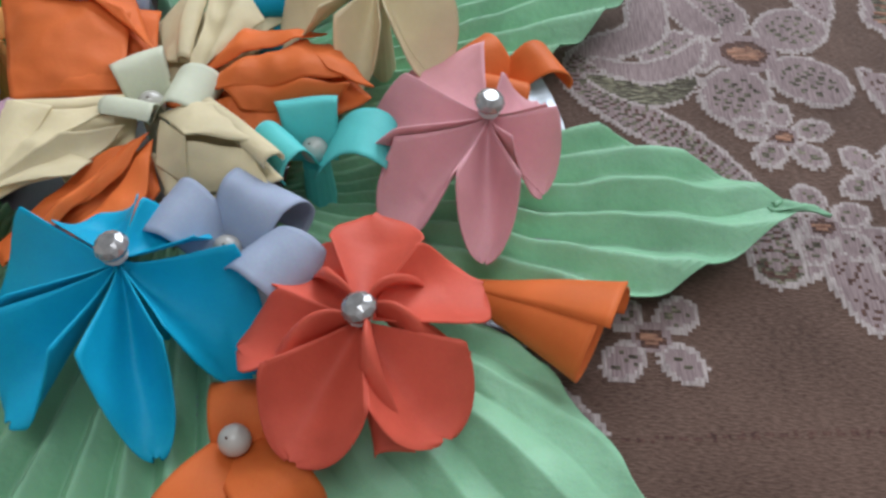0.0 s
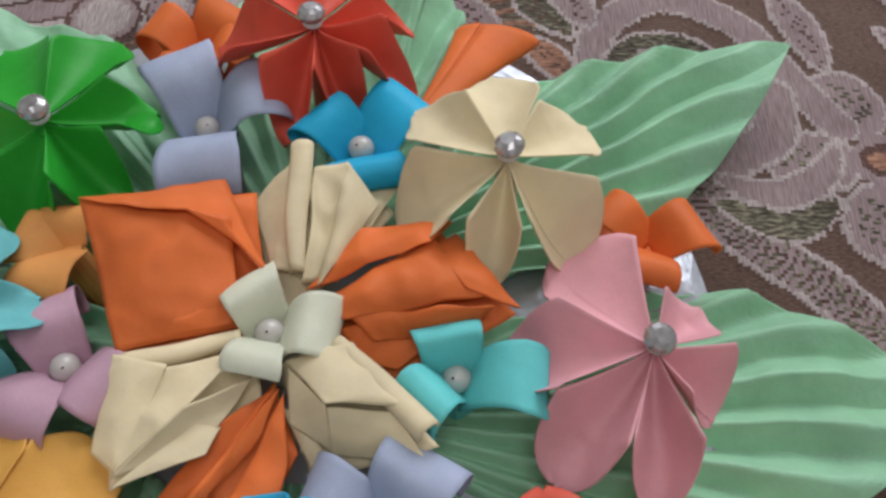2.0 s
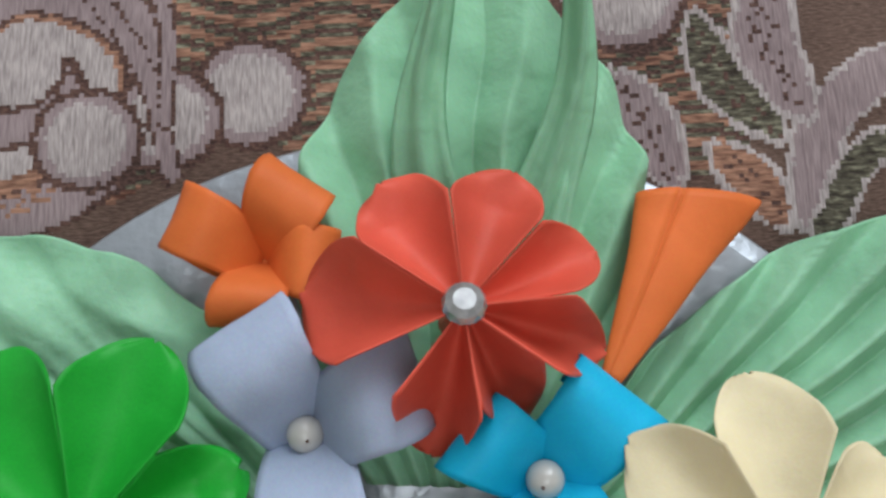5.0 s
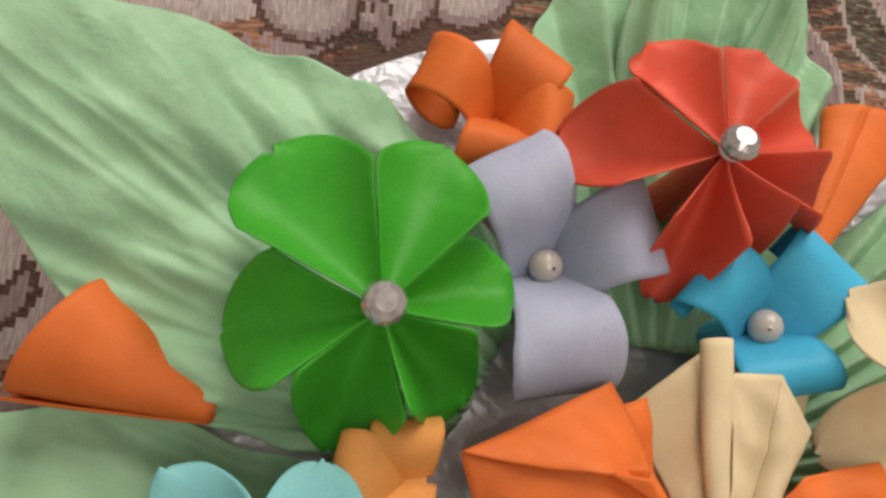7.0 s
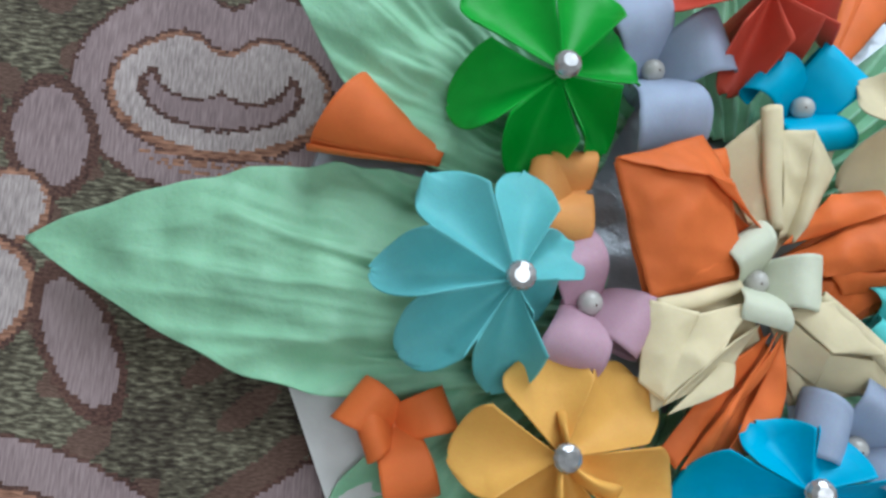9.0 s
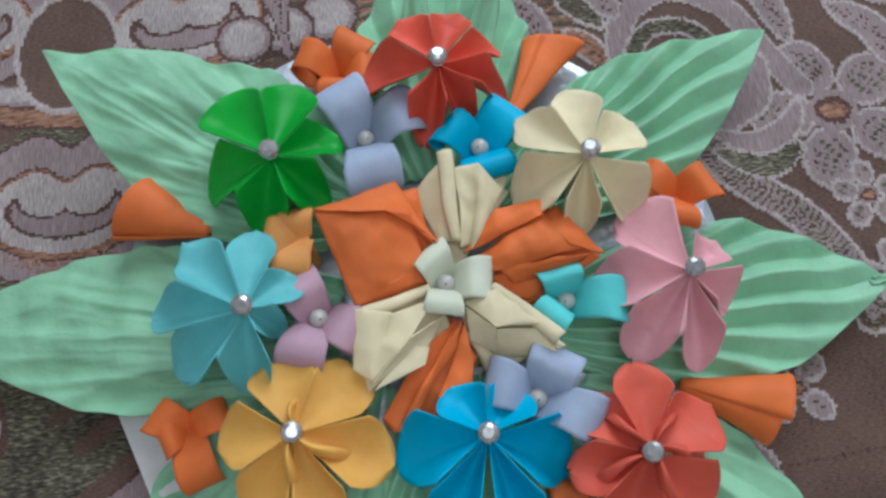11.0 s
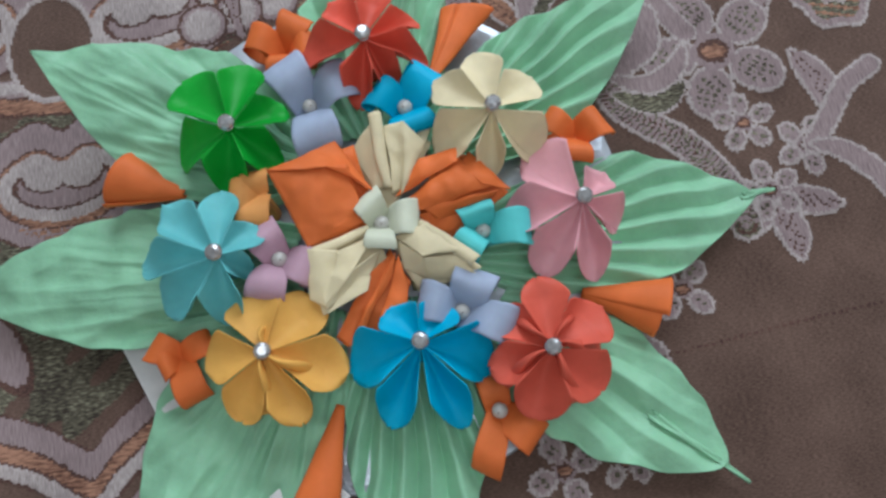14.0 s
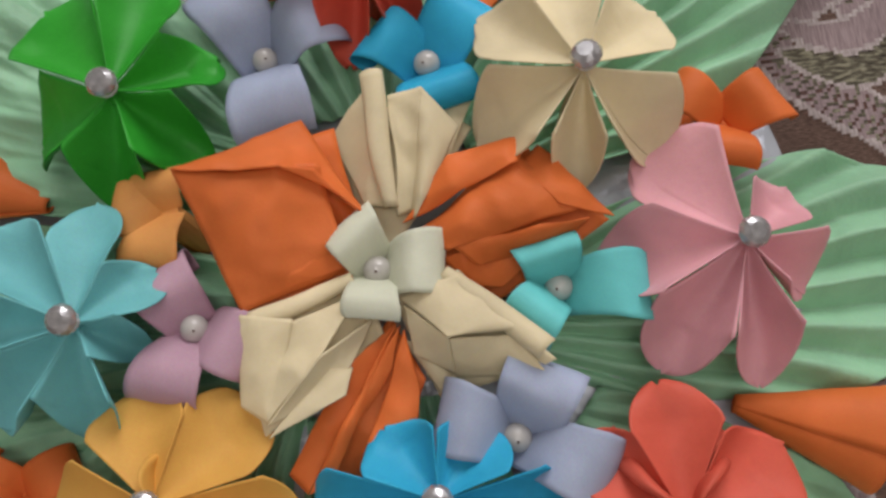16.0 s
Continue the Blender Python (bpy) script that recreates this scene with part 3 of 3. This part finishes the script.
def forked_leaf():
    """The far leaf, gathered into two upright folded points."""
    top, ax, side, length = leaf((-0.086, 0.325), (-0.077, 0.462), 0.047, "mint green pleated paper leaf gathered into two points", zb=0.011, zt=0.024, seed=11, amp=0.0045, pleats=8, blunt=0.75, wide=0.5, crumple=0.002)
    for x, y, tx, ty, w in ((-0.010, 0.020, -0.002, 0.136, 0.009), (0.016, 0.020, 0.034, 0.132, 0.009)):
        rows = []
        for i in range(25):
            s = i / 24
            row = []
            for j in range(13):
                v = j / 6 - 1
                ww = w * (1.5 - s) * (1 - 0.6 * s ** 3)
                row.append(Vector((x + (tx - x) * s + v * ww + 0.003 * math.sin(s * 9 + x * 90), y + (ty - y) * s, 0.008 + 0.038 * s ** 1.7 + 0.012 * (1 - abs(v)) * min(1, max(0, s - 0.35) * 2) + 0.0015 * math.sin(v * 7 + s * 3))))
            rows.append(row)
        part("folded_point", sheet(rows, 0.0005), M["leaf"], top)


forked_leaf()


# ---- large cone-petal flowers ----
def petal_flower(name, centre, petals, material, label, wall=0.015, seed=0, gem=0.0048, inner=(), low=0.026):
    """petals: (direction in degrees, reach seen from above). Each petal is a paper disc folded into an open scoop;
    the walls of neighbours are glued together and stand up as arched ridges, the outer ends are free round lobes."""
    top = thing(name, (centre[0], centre[1], 0), label, "paper flower", "rhinestone flowers")
    z0 = centre[2] - 0.003
    petal_ring(top, sorted(petals), wall, z0, low, material, seed)
    for k, (a, reach, lean) in enumerate(inner):
        part("inner_fold", fold_flap(a, reach, lean, z0, seed + k), material, top)
    part("stalk", stalk(z0 - BASE - 0.004, 0.006, 0.003), material, top).location = (0, 0, z0 - 0.005)
    g = part("rhinestone", rhinestone(gem), M["gem"], top, "clear cut rhinestone")
    g.location = (0, 0, centre[2] + 0.0010)
    g.rotation_euler = (radians(12 * math.sin(seed * 3)), radians(12 * math.cos(seed * 5)), radians(seed * 40))
    part("glue", ball(0.0036, 0.6, 12), M["glue"], top).location = (0, 0, centre[2] - 0.0025)
    return top


def petal_ring(top, petals, wall, z0, low, material, seed):
    n = len(petals)
    swell = 0.66
    for k, (a, reach, *narrow) in enumerate(petals):
        rng = random.Random(seed * 31 + k)
        half = []
        for m in (-1, 1):
            gap = (petals[(k + m) % n][0] - a) * m % 360
            half.append(radians(min(gap / 2 - 0.3, narrow[0] if narrow else 36)))
        way = Vector((math.cos(radians(a)), math.sin(radians(a)), 0))
        off = Vector((-way.y, way.x, 0))
        # the flowers lean forward: the petals behind lie flatter and higher than those in front
        back = max(0, 0.3 + 0.7 * math.sin(radians(a)))
        drop = (z0 - low) * (1 - 0.62 * back) - rng.uniform(-0.003, 0.003)
        high = wall * rng.uniform(0.85, 1.15) * (1 - 0.58 * back)
        tilt, bend, lip = rng.uniform(-0.35, 0.35), rng.uniform(-0.05, 0.05), rng.uniform(0.0, 0.0045)
        steps = [swell * i / 16 for i in range(1, 17)] + [swell + (1 - swell) * math.sin(i / 14 * math.pi / 2) for i in range(1, 15)]
        rows = []
        for x in [0.02] + steps:
            if x <= swell:
                full = x / swell
            else:
                full = max(0.02, 1 - ((x - swell) / (1 - swell)) ** 2.2) ** 0.5
            row = []
            for j in range(33):
                v = j / 16 - 1
                wide = swell * reach * math.tan(half[0] if v < 0 else half[1]) * full
                # the fold wanders a little to one side, and the lobe's edge is cut by hand
                edge = 1 + 0.05 * noise.noise(Vector((x * 5, v * 2, seed + k * 3.7))) * (x > swell)
                p = way * (reach * x * edge) + off * (wide * (v + tilt * 0.5 * (1 - v * v)) + bend * reach * x * x)
                z = z0 - drop * (0.72 * x ** 0.5 + 0.28 * x ** 1.6)
                z += 0.92 * high * min(full, 1.15 * math.sin(math.pi * min(1, x)) ** 1.2) * (0.15 * v * v + 0.85 * abs(v) ** (1.95 + tilt))
                z += lip * max(0, x - 0.7) / 0.3 * (1 - v * v)
                p.z = max(z, 0.0135 + 0.001 * abs(v))
                p += wobble(Vector((p.x, p.y, k * 0.1)), 38, 0.0022 * x * (1 - 0.5 * abs(v) * (x < swell)), seed + k * 1.3)
                row.append(p)
            rows.append(row)
        part("petal", sheet(rows, 0.00045), material, top)


def fold_flap(a, reach, lean, z0, seed):
    """The free edge of a petal wall bent over towards the next scoop."""
    way = Vector((math.cos(radians(a)), math.sin(radians(a)), 0))
    off = Vector((-way.y, way.x, 0))
    rows = []
    for i in range(21):
        x = 0.12 + 0.88 * i / 20
        row = []
        for j in range(13):
            q = j / 12
            tall = 0.014 * math.sin(min(1, x * 1.15) * math.pi * 0.93) ** 0.7
            p = way * (reach * x) + off * (lean * q * q * x + 0.0015 * math.sin(x * 6 + seed))
            p.z = z0 - 0.012 * x ** 0.9 - 0.010 * x * x + tall * math.sin(q * math.pi * 0.62) - 0.004 * q * q
            row.append(p + wobble(p, 50, 0.0012, seed))
        rows.append(row)
    return sheet(rows, 0.00045)


petal_flower("green_flower", (-0.165, 0.323, 0.064), [(124, 0.044), (70, 0.041), (20, 0.032), (-38, 0.027), (-108, 0.029), (-174, 0.035)], M["green"], "bright emerald green paper flower with a rhinestone centre", seed=1, low=0.032, wall=0.022)
petal_flower("teal_flower", (-0.178, 0.253, 0.061), [(131, 0.045), (84, 0.038), (38, 0.026), (174, 0.045), (-145, 0.042), (-98, 0.033), (-34, 0.016)], M["teal"], "dusty teal paper flower with a rhinestone centre", seed=2, low=0.032, wall=0.020)
petal_flower("yellow_flower", (-0.160, 0.200, 0.050), [(99, 0.034), (38, 0.039), (-19, 0.043), (-72, 0.041, 21), (-122, 0.037), (-177, 0.034)], M["yellow"], "golden yellow paper flower with a rhinestone centre", seed=3, low=0.028, wall=0.012, inner=[(-42, 0.028, 0.009), (-92, 0.030, -0.008), (78, 0.020, 0.006)])
petal_flower("blue_flower", (-0.079, 0.193, 0.050), [(-168, 0.040), (-120, 0.046, 19), (-71, 0.047, 18), (-24, 0.039), (52, 0.025), (120, 0.026)], M["blue"], "cerulean blue paper flower with a rhinestone centre", seed=4, low=0.019, wall=0.024)
petal_flower("red_flower", (-0.012, 0.180, 0.047), [(136, 0.037), (90, 0.040), (32, 0.036), (-46, 0.035), (-112, 0.036), (-176, 0.034)], M["red"], "coral red ruffled paper flower with a rhinestone centre", seed=5, low=0.026, wall=0.015, inner=[(118, 0.032, 0.009), (60, 0.030, -0.008), (-10, 0.028, 0.009), (-80, 0.029, 0.010), (-150, 0.029, -0.009)])
petal_flower("pink_flower", (0.019, 0.257, 0.050), [(132, 0.042), (178, 0.042), (-128, 0.044, 25), (-90, 0.040, 19), (-42, 0.024), (42, 0.021)], M["pink"], "dusty rose pink paper flower with a rhinestone centre", seed=6, low=0.024, wall=0.020)
petal_flower("cream_flower", (-0.022, 0.312, 0.063), [(143, 0.038), (95, 0.038), (38, 0.031), (-50, 0.033), (-100, 0.032, 20), (-157, 0.037)], M["cream"], "pale cream paper flower with a rhinestone centre", seed=7, low=0.032, wall=0.020)
petal_flower("scarlet_flower", (-0.086, 0.367, 0.060), [(120, 0.034), (68, 0.034), (22, 0.035), (-14, 0.034), (-60, 0.029), (-106, 0.033, 24), (172, 0.037, 30)], M["scarlet"], "scarlet paper flower with a rhinestone centre", seed=8, low=0.028, wall=0.024)


# ---- small curled three-petal flowers ----
def curl_petal(reach, w0, w1, rise, turnback, seed, roll=0.38):
    """A paper strip that rises from the centre, bows outward and rolls back under itself."""
    rows = []
    nu, nv = 28, 12
    rr = reach * roll
    for i in range(nu + 1):
        s = i / nu
        if s < 0.45:
            q = s / 0.45
            r = 0.0005 + (reach - rr - 0.0005) * q
            z = rise * math.sin(q * math.pi / 2)
        else:
            a = (s - 0.45) / 0.55 * radians(turnback)
            tight = 1 - 0.35 * max(0, a - 1.6) / 3
            r = reach - rr + rr * math.sin(a) * tight
            z = rise - rr * (1 - math.cos(a)) * (0.5 + 0.5 * tight)
        w = w0 + (w1 - w0) * min(1, s * 1.9) ** 0.8
        w *= 1 - 0.06 * max(0, s - 0.8) / 0.2
        row = []
        for j in range(nv + 1):
            v = 2 * j / nv - 1
            p = Vector((r + 0.0016 * v * math.sin(seed * 4), v * w / 2, z - 0.0003 * v * v))
            row.append(p + wobble(p, 60, 0.0009, seed))
        rows.append(row)
    return sheet(rows, 0.00045)


def curl_flower(name, centre, petals, material, label, rise=0.010, pearl=0.0044, seed=0, low=0.005, centre_ball=True, roll=0.38, neck=0.014):
    top = thing(name, (centre[0], centre[1], 0), label, "paper flower", "pearl flowers")
    zc = centre[2] - low
    for k, (a, reach, w, turnback) in enumerate(petals):
        p = part("petal", curl_petal(reach, min(neck, w) if low > 0.009 else w * 0.72, w, rise, turnback, seed + k, roll), material, top)
        p.location = (0, 0, zc)
        p.rotation_euler = (0, 0, radians(a))
    part("stalk", stalk(zc - BASE + 0.001, 0.0055, 0.0045), material, top).location = (0, 0, zc + 0.0004)
    if centre_ball:
        bead = part("pearl", ball(pearl), M["pearl"], top, "white pearl bead")
        bead.location = (0, 0, centre[2])
        # no hole is cut: a flat dark dot gives the shade inside one
        hole = part("drill_hole_shade", ball(0.0005, 0.3, 8), M["dark"], bead)
        hole.location = (0.0012 * math.sin(seed * 2.1), -0.0014, math.sqrt(pearl ** 2 - 0.0014 ** 2 - (0.0012 * math.sin(seed * 2.1)) ** 2))
    return top


curl_flower("lavender_flower", (-0.1235, 0.341, 0.032), [(118, 0.033, 0.026, 48), (24, 0.030, 0.025, 80), (-82, 0.032, 0.027, 75)], M["lavender"], "lavender curled paper flower with a white pearl", rise=0.019, seed=1, roll=0.42, neck=0.019)
curl_flower("blue_curl_flower", (-0.069, 0.329, 0.038), [(146, 0.021, 0.021, 170), (46, 0.027, 0.024, 165), (-78, 0.018, 0.027, 200)], M["blue"], "cerulean blue curled paper flower with a white pearl", rise=0.013, seed=2, neck=0.018, roll=0.30)
curl_flower("lavender_flower", (-0.055, 0.208, 0.033), [(158, 0.024, 0.022, 120), (58, 0.024, 0.024, 150), (-28, 0.029, 0.021, 130)], M["lavender"], "lavender curled paper flower with a white pearl", rise=0.017, seed=3, neck=0.016)
curl_flower("mauve_flower", (-0.149, 0.251, 0.037), [(118, 0.022, 0.021, 150), (-26, 0.023, 0.021, 175), (-113, 0.025, 0.022, 130)], M["rosepale"], "pale mauve-pink curled paper flower with a white pearl", rise=0.015, seed=4, neck=0.016)
curl_flower("aqua_flower", (-0.0365, 0.2515, 0.032), [(108, 0.014, 0.020, 170), (-10, 0.028, 0.021, 60), (-134, 0.018, 0.018, 120)], M["aqua"], "aqua curled paper flower with a white pearl", rise=0.018, seed=5, neck=0.015)
curl_flower("ivory_flower", (-0.091, 0.262, 0.039), [(118, 0.017, 0.018, 190), (-4, 0.021, 0.020, 160), (-96, 0.019, 0.017, 40)], M["ivory"], "greenish white curled paper flower with a pearl at the heart", rise=0.016, seed=6, neck=0.015)


# ---- origami star in the middle ----
STAR = (-0.091, 0.262)


def star_petal(material, label, panels, rolls, seed):
    """A petal folded from a square of stiff paper. panels: the four corners of each folded face, in millimetres from the
    star's middle, and how far the face bulges; rolls: both ends and the radius of an edge that is rolled over."""
    top = thing("origami_petal", (STAR[0], STAR[1], 0), label, "paper petal", "origami star")
    low = Vector((0, 0, 1))
    for name, a, b, c, d, bulge in panels:
        a, b, c, d = [Vector(q) / 1000 for q in (a, b, c, d)]
        if (a + b + c + d).z / 4 < low.z:
            low = (a + b + c + d) / 4
        rows = []
        for i in range(23):
            u = i / 22
            row = []
            for j in range(23):
                v = j / 22
                p = a * ((1 - u) * (1 - v)) + b * (u * (1 - v)) + c * (u * v) + d * ((1 - u) * v)
                p.z += bulge / 1000 * 16 * u * (1 - u) * v * (1 - v)
                # faint creases left from folding
                p.z += 0.0045 * (0.25 - abs(noise.noise(p * 38 + Vector((seed, 0, seed * 2.2))))) + 0.0016 * (0.3 - abs(noise.noise(p * 90 + Vector((seed, 3, 0)))))
                row.append(p + wobble(p, 40, 0.0013, seed))
            rows.append(row)
        part(name, sheet(rows, 0.0006), material, top)
    for a, b, r in rolls:
        a, b = Vector(a) / 1000, Vector(b) / 1000
        way = (b - a).normalized()
        off = way.cross(Vector((0, 0, 1))).normalized()
        rows = []
        for i in range(19):
            s = i / 18
            w = r / 1000 * (0.55 + 0.45 * math.sin(s * math.pi * 0.6))
            row = []
            for j in range(13):
                q = radians(-35 + 250 * j / 12)
                p = a.lerp(b, s) + off * (math.cos(q) * w) + Vector((0, 0, math.sin(q) * w * 0.75))
                row.append(p + wobble(p, 45, 0.0012, seed + 4))
            rows.append(row)
        part("rolled_edge", sheet(rows, 0.0006), material, top)
    way = Vector((low.x, low.y, 0)).normalized()
    rows = []
    for i in range(9):
        z = BASE - 0.001 + (low.z - 0.001 - BASE) * i / 8
        rows.append([Vector((low.x, low.y, z)) + way * (0.0011 * (t - 5)) + Vector((-way.y, way.x, 0)) * (0.003 * math.sin(t)) for t in range(11)])
    part("foot", sheet(rows, 0.0006), material, top)
    return top


star_petal(M["orange"], "broad orange origami petal with folded corners", (
    ("back_panel", (-55, 33, 53), (-41, -10, 40), (0, -2, 36), (-10, 47, 40), 2),
    ("front_panel", (-56, 33, 57), (-41, -10, 45), (-8, 1, 42), (-13, 32, 53), 4),
    ("top_fold", (-56, 33, 58), (-14, 29, 57), (0, 14, 45), (-20, 50, 44), 4),
    ("inner_pocket", (-14, 28, 48), (-10, 4, 38), (-4, 16, 40), (-4, 18, 43), -2),
    ("lower_fold", (-41, -8, 45), (-10, 1, 44), (-12, 8, 45), (-24, 7, 48), 1)), (), 1)
star_petal(M["orange"], "orange origami petal with crisp folds", (
    ("back_panel", (2, 3, 36), (48, 37, 36), (72, 6, 42), (36, -12, 31), 3),
    ("top_fold", (9, 13, 43), (25, 31, 46), (52, 37, 42), (46, 26, 48), 3),
    ("front_panel", (10, 9, 41), (47, 29, 45), (62, 9, 47), (22, 2, 44), 5),
    ("side_fold", (53, 34, 40), (73, 6, 46), (57, 11, 48), (46, 25, 46), 1),
    ("lower_fold", (22, 4, 44), (65, 6, 48), (60, 3, 40), (30, -3, 41), 2),
    ("shaded_panel", (20, 1, 40), (58, 5, 43), (37, -9, 36), (27, -8, 36), 1)), (), 2)
star_petal(M["cream"], "cream origami petal with a rolled edge and a cup", (
    ("back_panel", (2, 1, 35), (-13, 46, 33), (16, 57, 38), (34, 44, 34), 3),
    ("side_panel", (-2, 20, 38), (8, 18, 41), (3, 59, 43), (-12, 46, 36), 2),
    ("cup_side", (8, 15, 41), (9, 54, 45), (20, 54, 50), (12, 17, 38), -1.5),
    ("cup_side", (12, 17, 38), (20, 54, 50), (30, 41, 42), (13, 14, 42), 2.5),
    ("side_strip", (15, 18, 37), (29, 58, 36), (36, 55, 37), (18, 17, 38), 1)), (((6, 18, 43), (4, 61, 48), 3.4),), 3)
star_petal(M["cream"], "cream origami petal with long folds", (
    ("back_panel", (-4, -2, 37), (-42, -12, 42), (-37, -46, 38), (0, -22, 38), 2),
    ("side_panel", (-41, -11, 46), (-43, -37, 41), (-34, -43, 43), (-25, -14, 48), 2),
    ("front_panel", (-28, -15, 47), (-35, -43, 43), (-18, -26, 50), (-6, -9, 45), 2),
    ("shaded_panel", (-18, -26, 50), (-35, -44, 44), (-13, -33, 40), (-3, -16, 43), -1),
    ("lower_point", (-16, -29, 43), (-34, -47, 45), (-12, -37, 42), (-10, -29, 40), 1)), (((-7, -3, 42), (-38, -13, 46), 3.2),), 4)
star_petal(M["cream"], "cream origami petal, boxy and softly creased", (
    ("back_panel", (4, -8, 37), (24, -3, 40), (50, -33, 41), (15, -41, 29), 2),
    ("front_panel", (7, -11, 44), (24, -6, 46), (40, -24, 47), (20, -25, 49), 3),
    ("shaded_panel", (8, -13, 44), (20, -25, 48), (21, -34, 35), (9, -27, 38), 1),
    ("back_panel", (20, -25, 46), (39, -25, 45), (46, -36, 43), (21, -35, 34), 1),
    ("side_strip", (6, -22, 38), (17, -41, 31), (22, -38, 32), (11, -24, 38), 1)), (((21, -4, 45), (47, -31, 46), 3.6),), 5)
star_petal(M["orange"], "orange origami petal with deep pleats", (
    ("back_panel", (3, -14, 36), (-32, -58, 27), (-4, -62, 29), (11, -34, 34), 2),
    ("pleat", (4, -18, 41), (-11, -28, 41), (-33, -58, 30), (-27, -64, 31), 1),
    ("pleat", (5, -18, 43), (-5, -32, 44), (-26, -64, 33), (-19, -62, 36), 2),
    ("pleat", (6, -19, 44), (2, -30, 41), (-16, -52, 36), (-10, -40, 42), 1),
    ("side_panel", (7, -20, 42), (9, -38, 39), (6, -56, 35), (-11, -59, 35), 2)), (), 6)


# ---- orange cones and small orange flowers ----
def rolled_cone(tip, mouth, radius, label, z0=0.016, z1=0.024, turns=1.25, flat=0.6, seed=0, cut=0.0, shear=0.0):
    top = thing("paper_cone", (tip[0], tip[1], 0), label, "paper cone", "orange paper cones")
    a, b = Vector((0, 0, z0)), Vector((mouth[0] - tip[0], mouth[1] - tip[1], z1))
    ax = (b - a).normalized()
    side = ax.cross(Vector((0, 0, 1))).normalized()
    up = side.cross(ax)
    for name, q0, q1, n in (("outer_wrap", 0.0, 0.80, 33), ("inner_wrap", 0.79, 1.0, 12)):
      rows = []
      for i in range(22):
        s = 0.03 + 0.97 * i / 21
        row = []
        for j in range(n + 1):
            q = q0 + (q1 - q0) * j / n
            ang = q * turns * 2 * math.pi + 0.9 + seed
            r = radius * (0.12 + 0.88 * s) * (1 - 0.14 * q)
            c = a.lerp(b, s * (1 - cut * math.sin(q * math.pi) ** 2))
            p = c + side * (math.cos(ang) * r) + up * (math.sin(ang) * r * flat)
            p += ax * (shear * math.cos(ang) * r * s)
            p += wobble(p, 45, 0.0012 * s, seed)
            p.z = max(p.z, 0.0035)
            row.append(p)
        rows.append(row)
      part(name, sheet(rows, 0.0006), M["orange"], top)
    return top


CONE = "orange paper rolled into a cone, lying between two leaves"
rolled_cone((0.012, 0.212), (0.058, 0.194), 0.0180, CONE, seed=0.3, z1=0.020, turns=1.4, cut=0.12, flat=0.75)
rolled_cone((-0.199, 0.300), (-0.238, 0.316), 0.0175, CONE + ", flattened", seed=2.0, z0=0.028, z1=0.026, flat=0.85, shear=-0.2)
rolled_cone((-0.127, 0.172), (-0.148, 0.112), 0.0150, CONE, seed=4.0, z1=0.020)
rolled_cone((-0.052, 0.348), (-0.022, 0.396), 0.0150, CONE, seed=1.1, z0=0.028, z1=0.020, flat=0.4, shear=0.5)

curl_flower("orange_flower", (0.026, 0.302, 0.026), [(140, 0.022, 0.016, 260), (20, 0.020, 0.020, 110), (-100, 0.018, 0.020, 60)], M["orange"], "orange curled paper flower without a bead", rise=0.010, seed=11, centre_ball=False)
curl_flower("orange_flower", (-0.135, 0.384, 0.024), [(150, 0.026, 0.018, 330), (62, 0.024, 0.022, 70), (-10, 0.019, 0.020, 200), (-100, 0.018, 0.020, 70)], M["orange"], "orange curled paper flower without a bead", rise=0.013, seed=12, centre_ball=False)
curl_flower("orange_flower", (-0.211, 0.208, 0.026), [(150, 0.018, 0.018, 130), (20, 0.020, 0.016, 120), (-72, 0.026, 0.019, 100), (-150, 0.012, 0.014, 80)], M["orange"], "orange curled paper flower without a bead", rise=0.008, seed=13, centre_ball=False)
curl_flower("orange_flower", (-0.043, 0.154, 0.022), [(95, 0.020, 0.018, 150), (-45, 0.026, 0.021, 100), (-112, 0.034, 0.017, 90)], M["orange"], "orange curled paper flower with a white pearl", rise=0.007, seed=14)
curl_flower("amber_flower", (-0.156, 0.288, 0.046), [(95, 0.014, 0.016, 60), (175, 0.017, 0.018, 75), (-105, 0.019, 0.018, 80)], M["amber"], "amber curled paper flower tucked beside an origami petal", rise=0.006, seed=15, centre_ball=False)
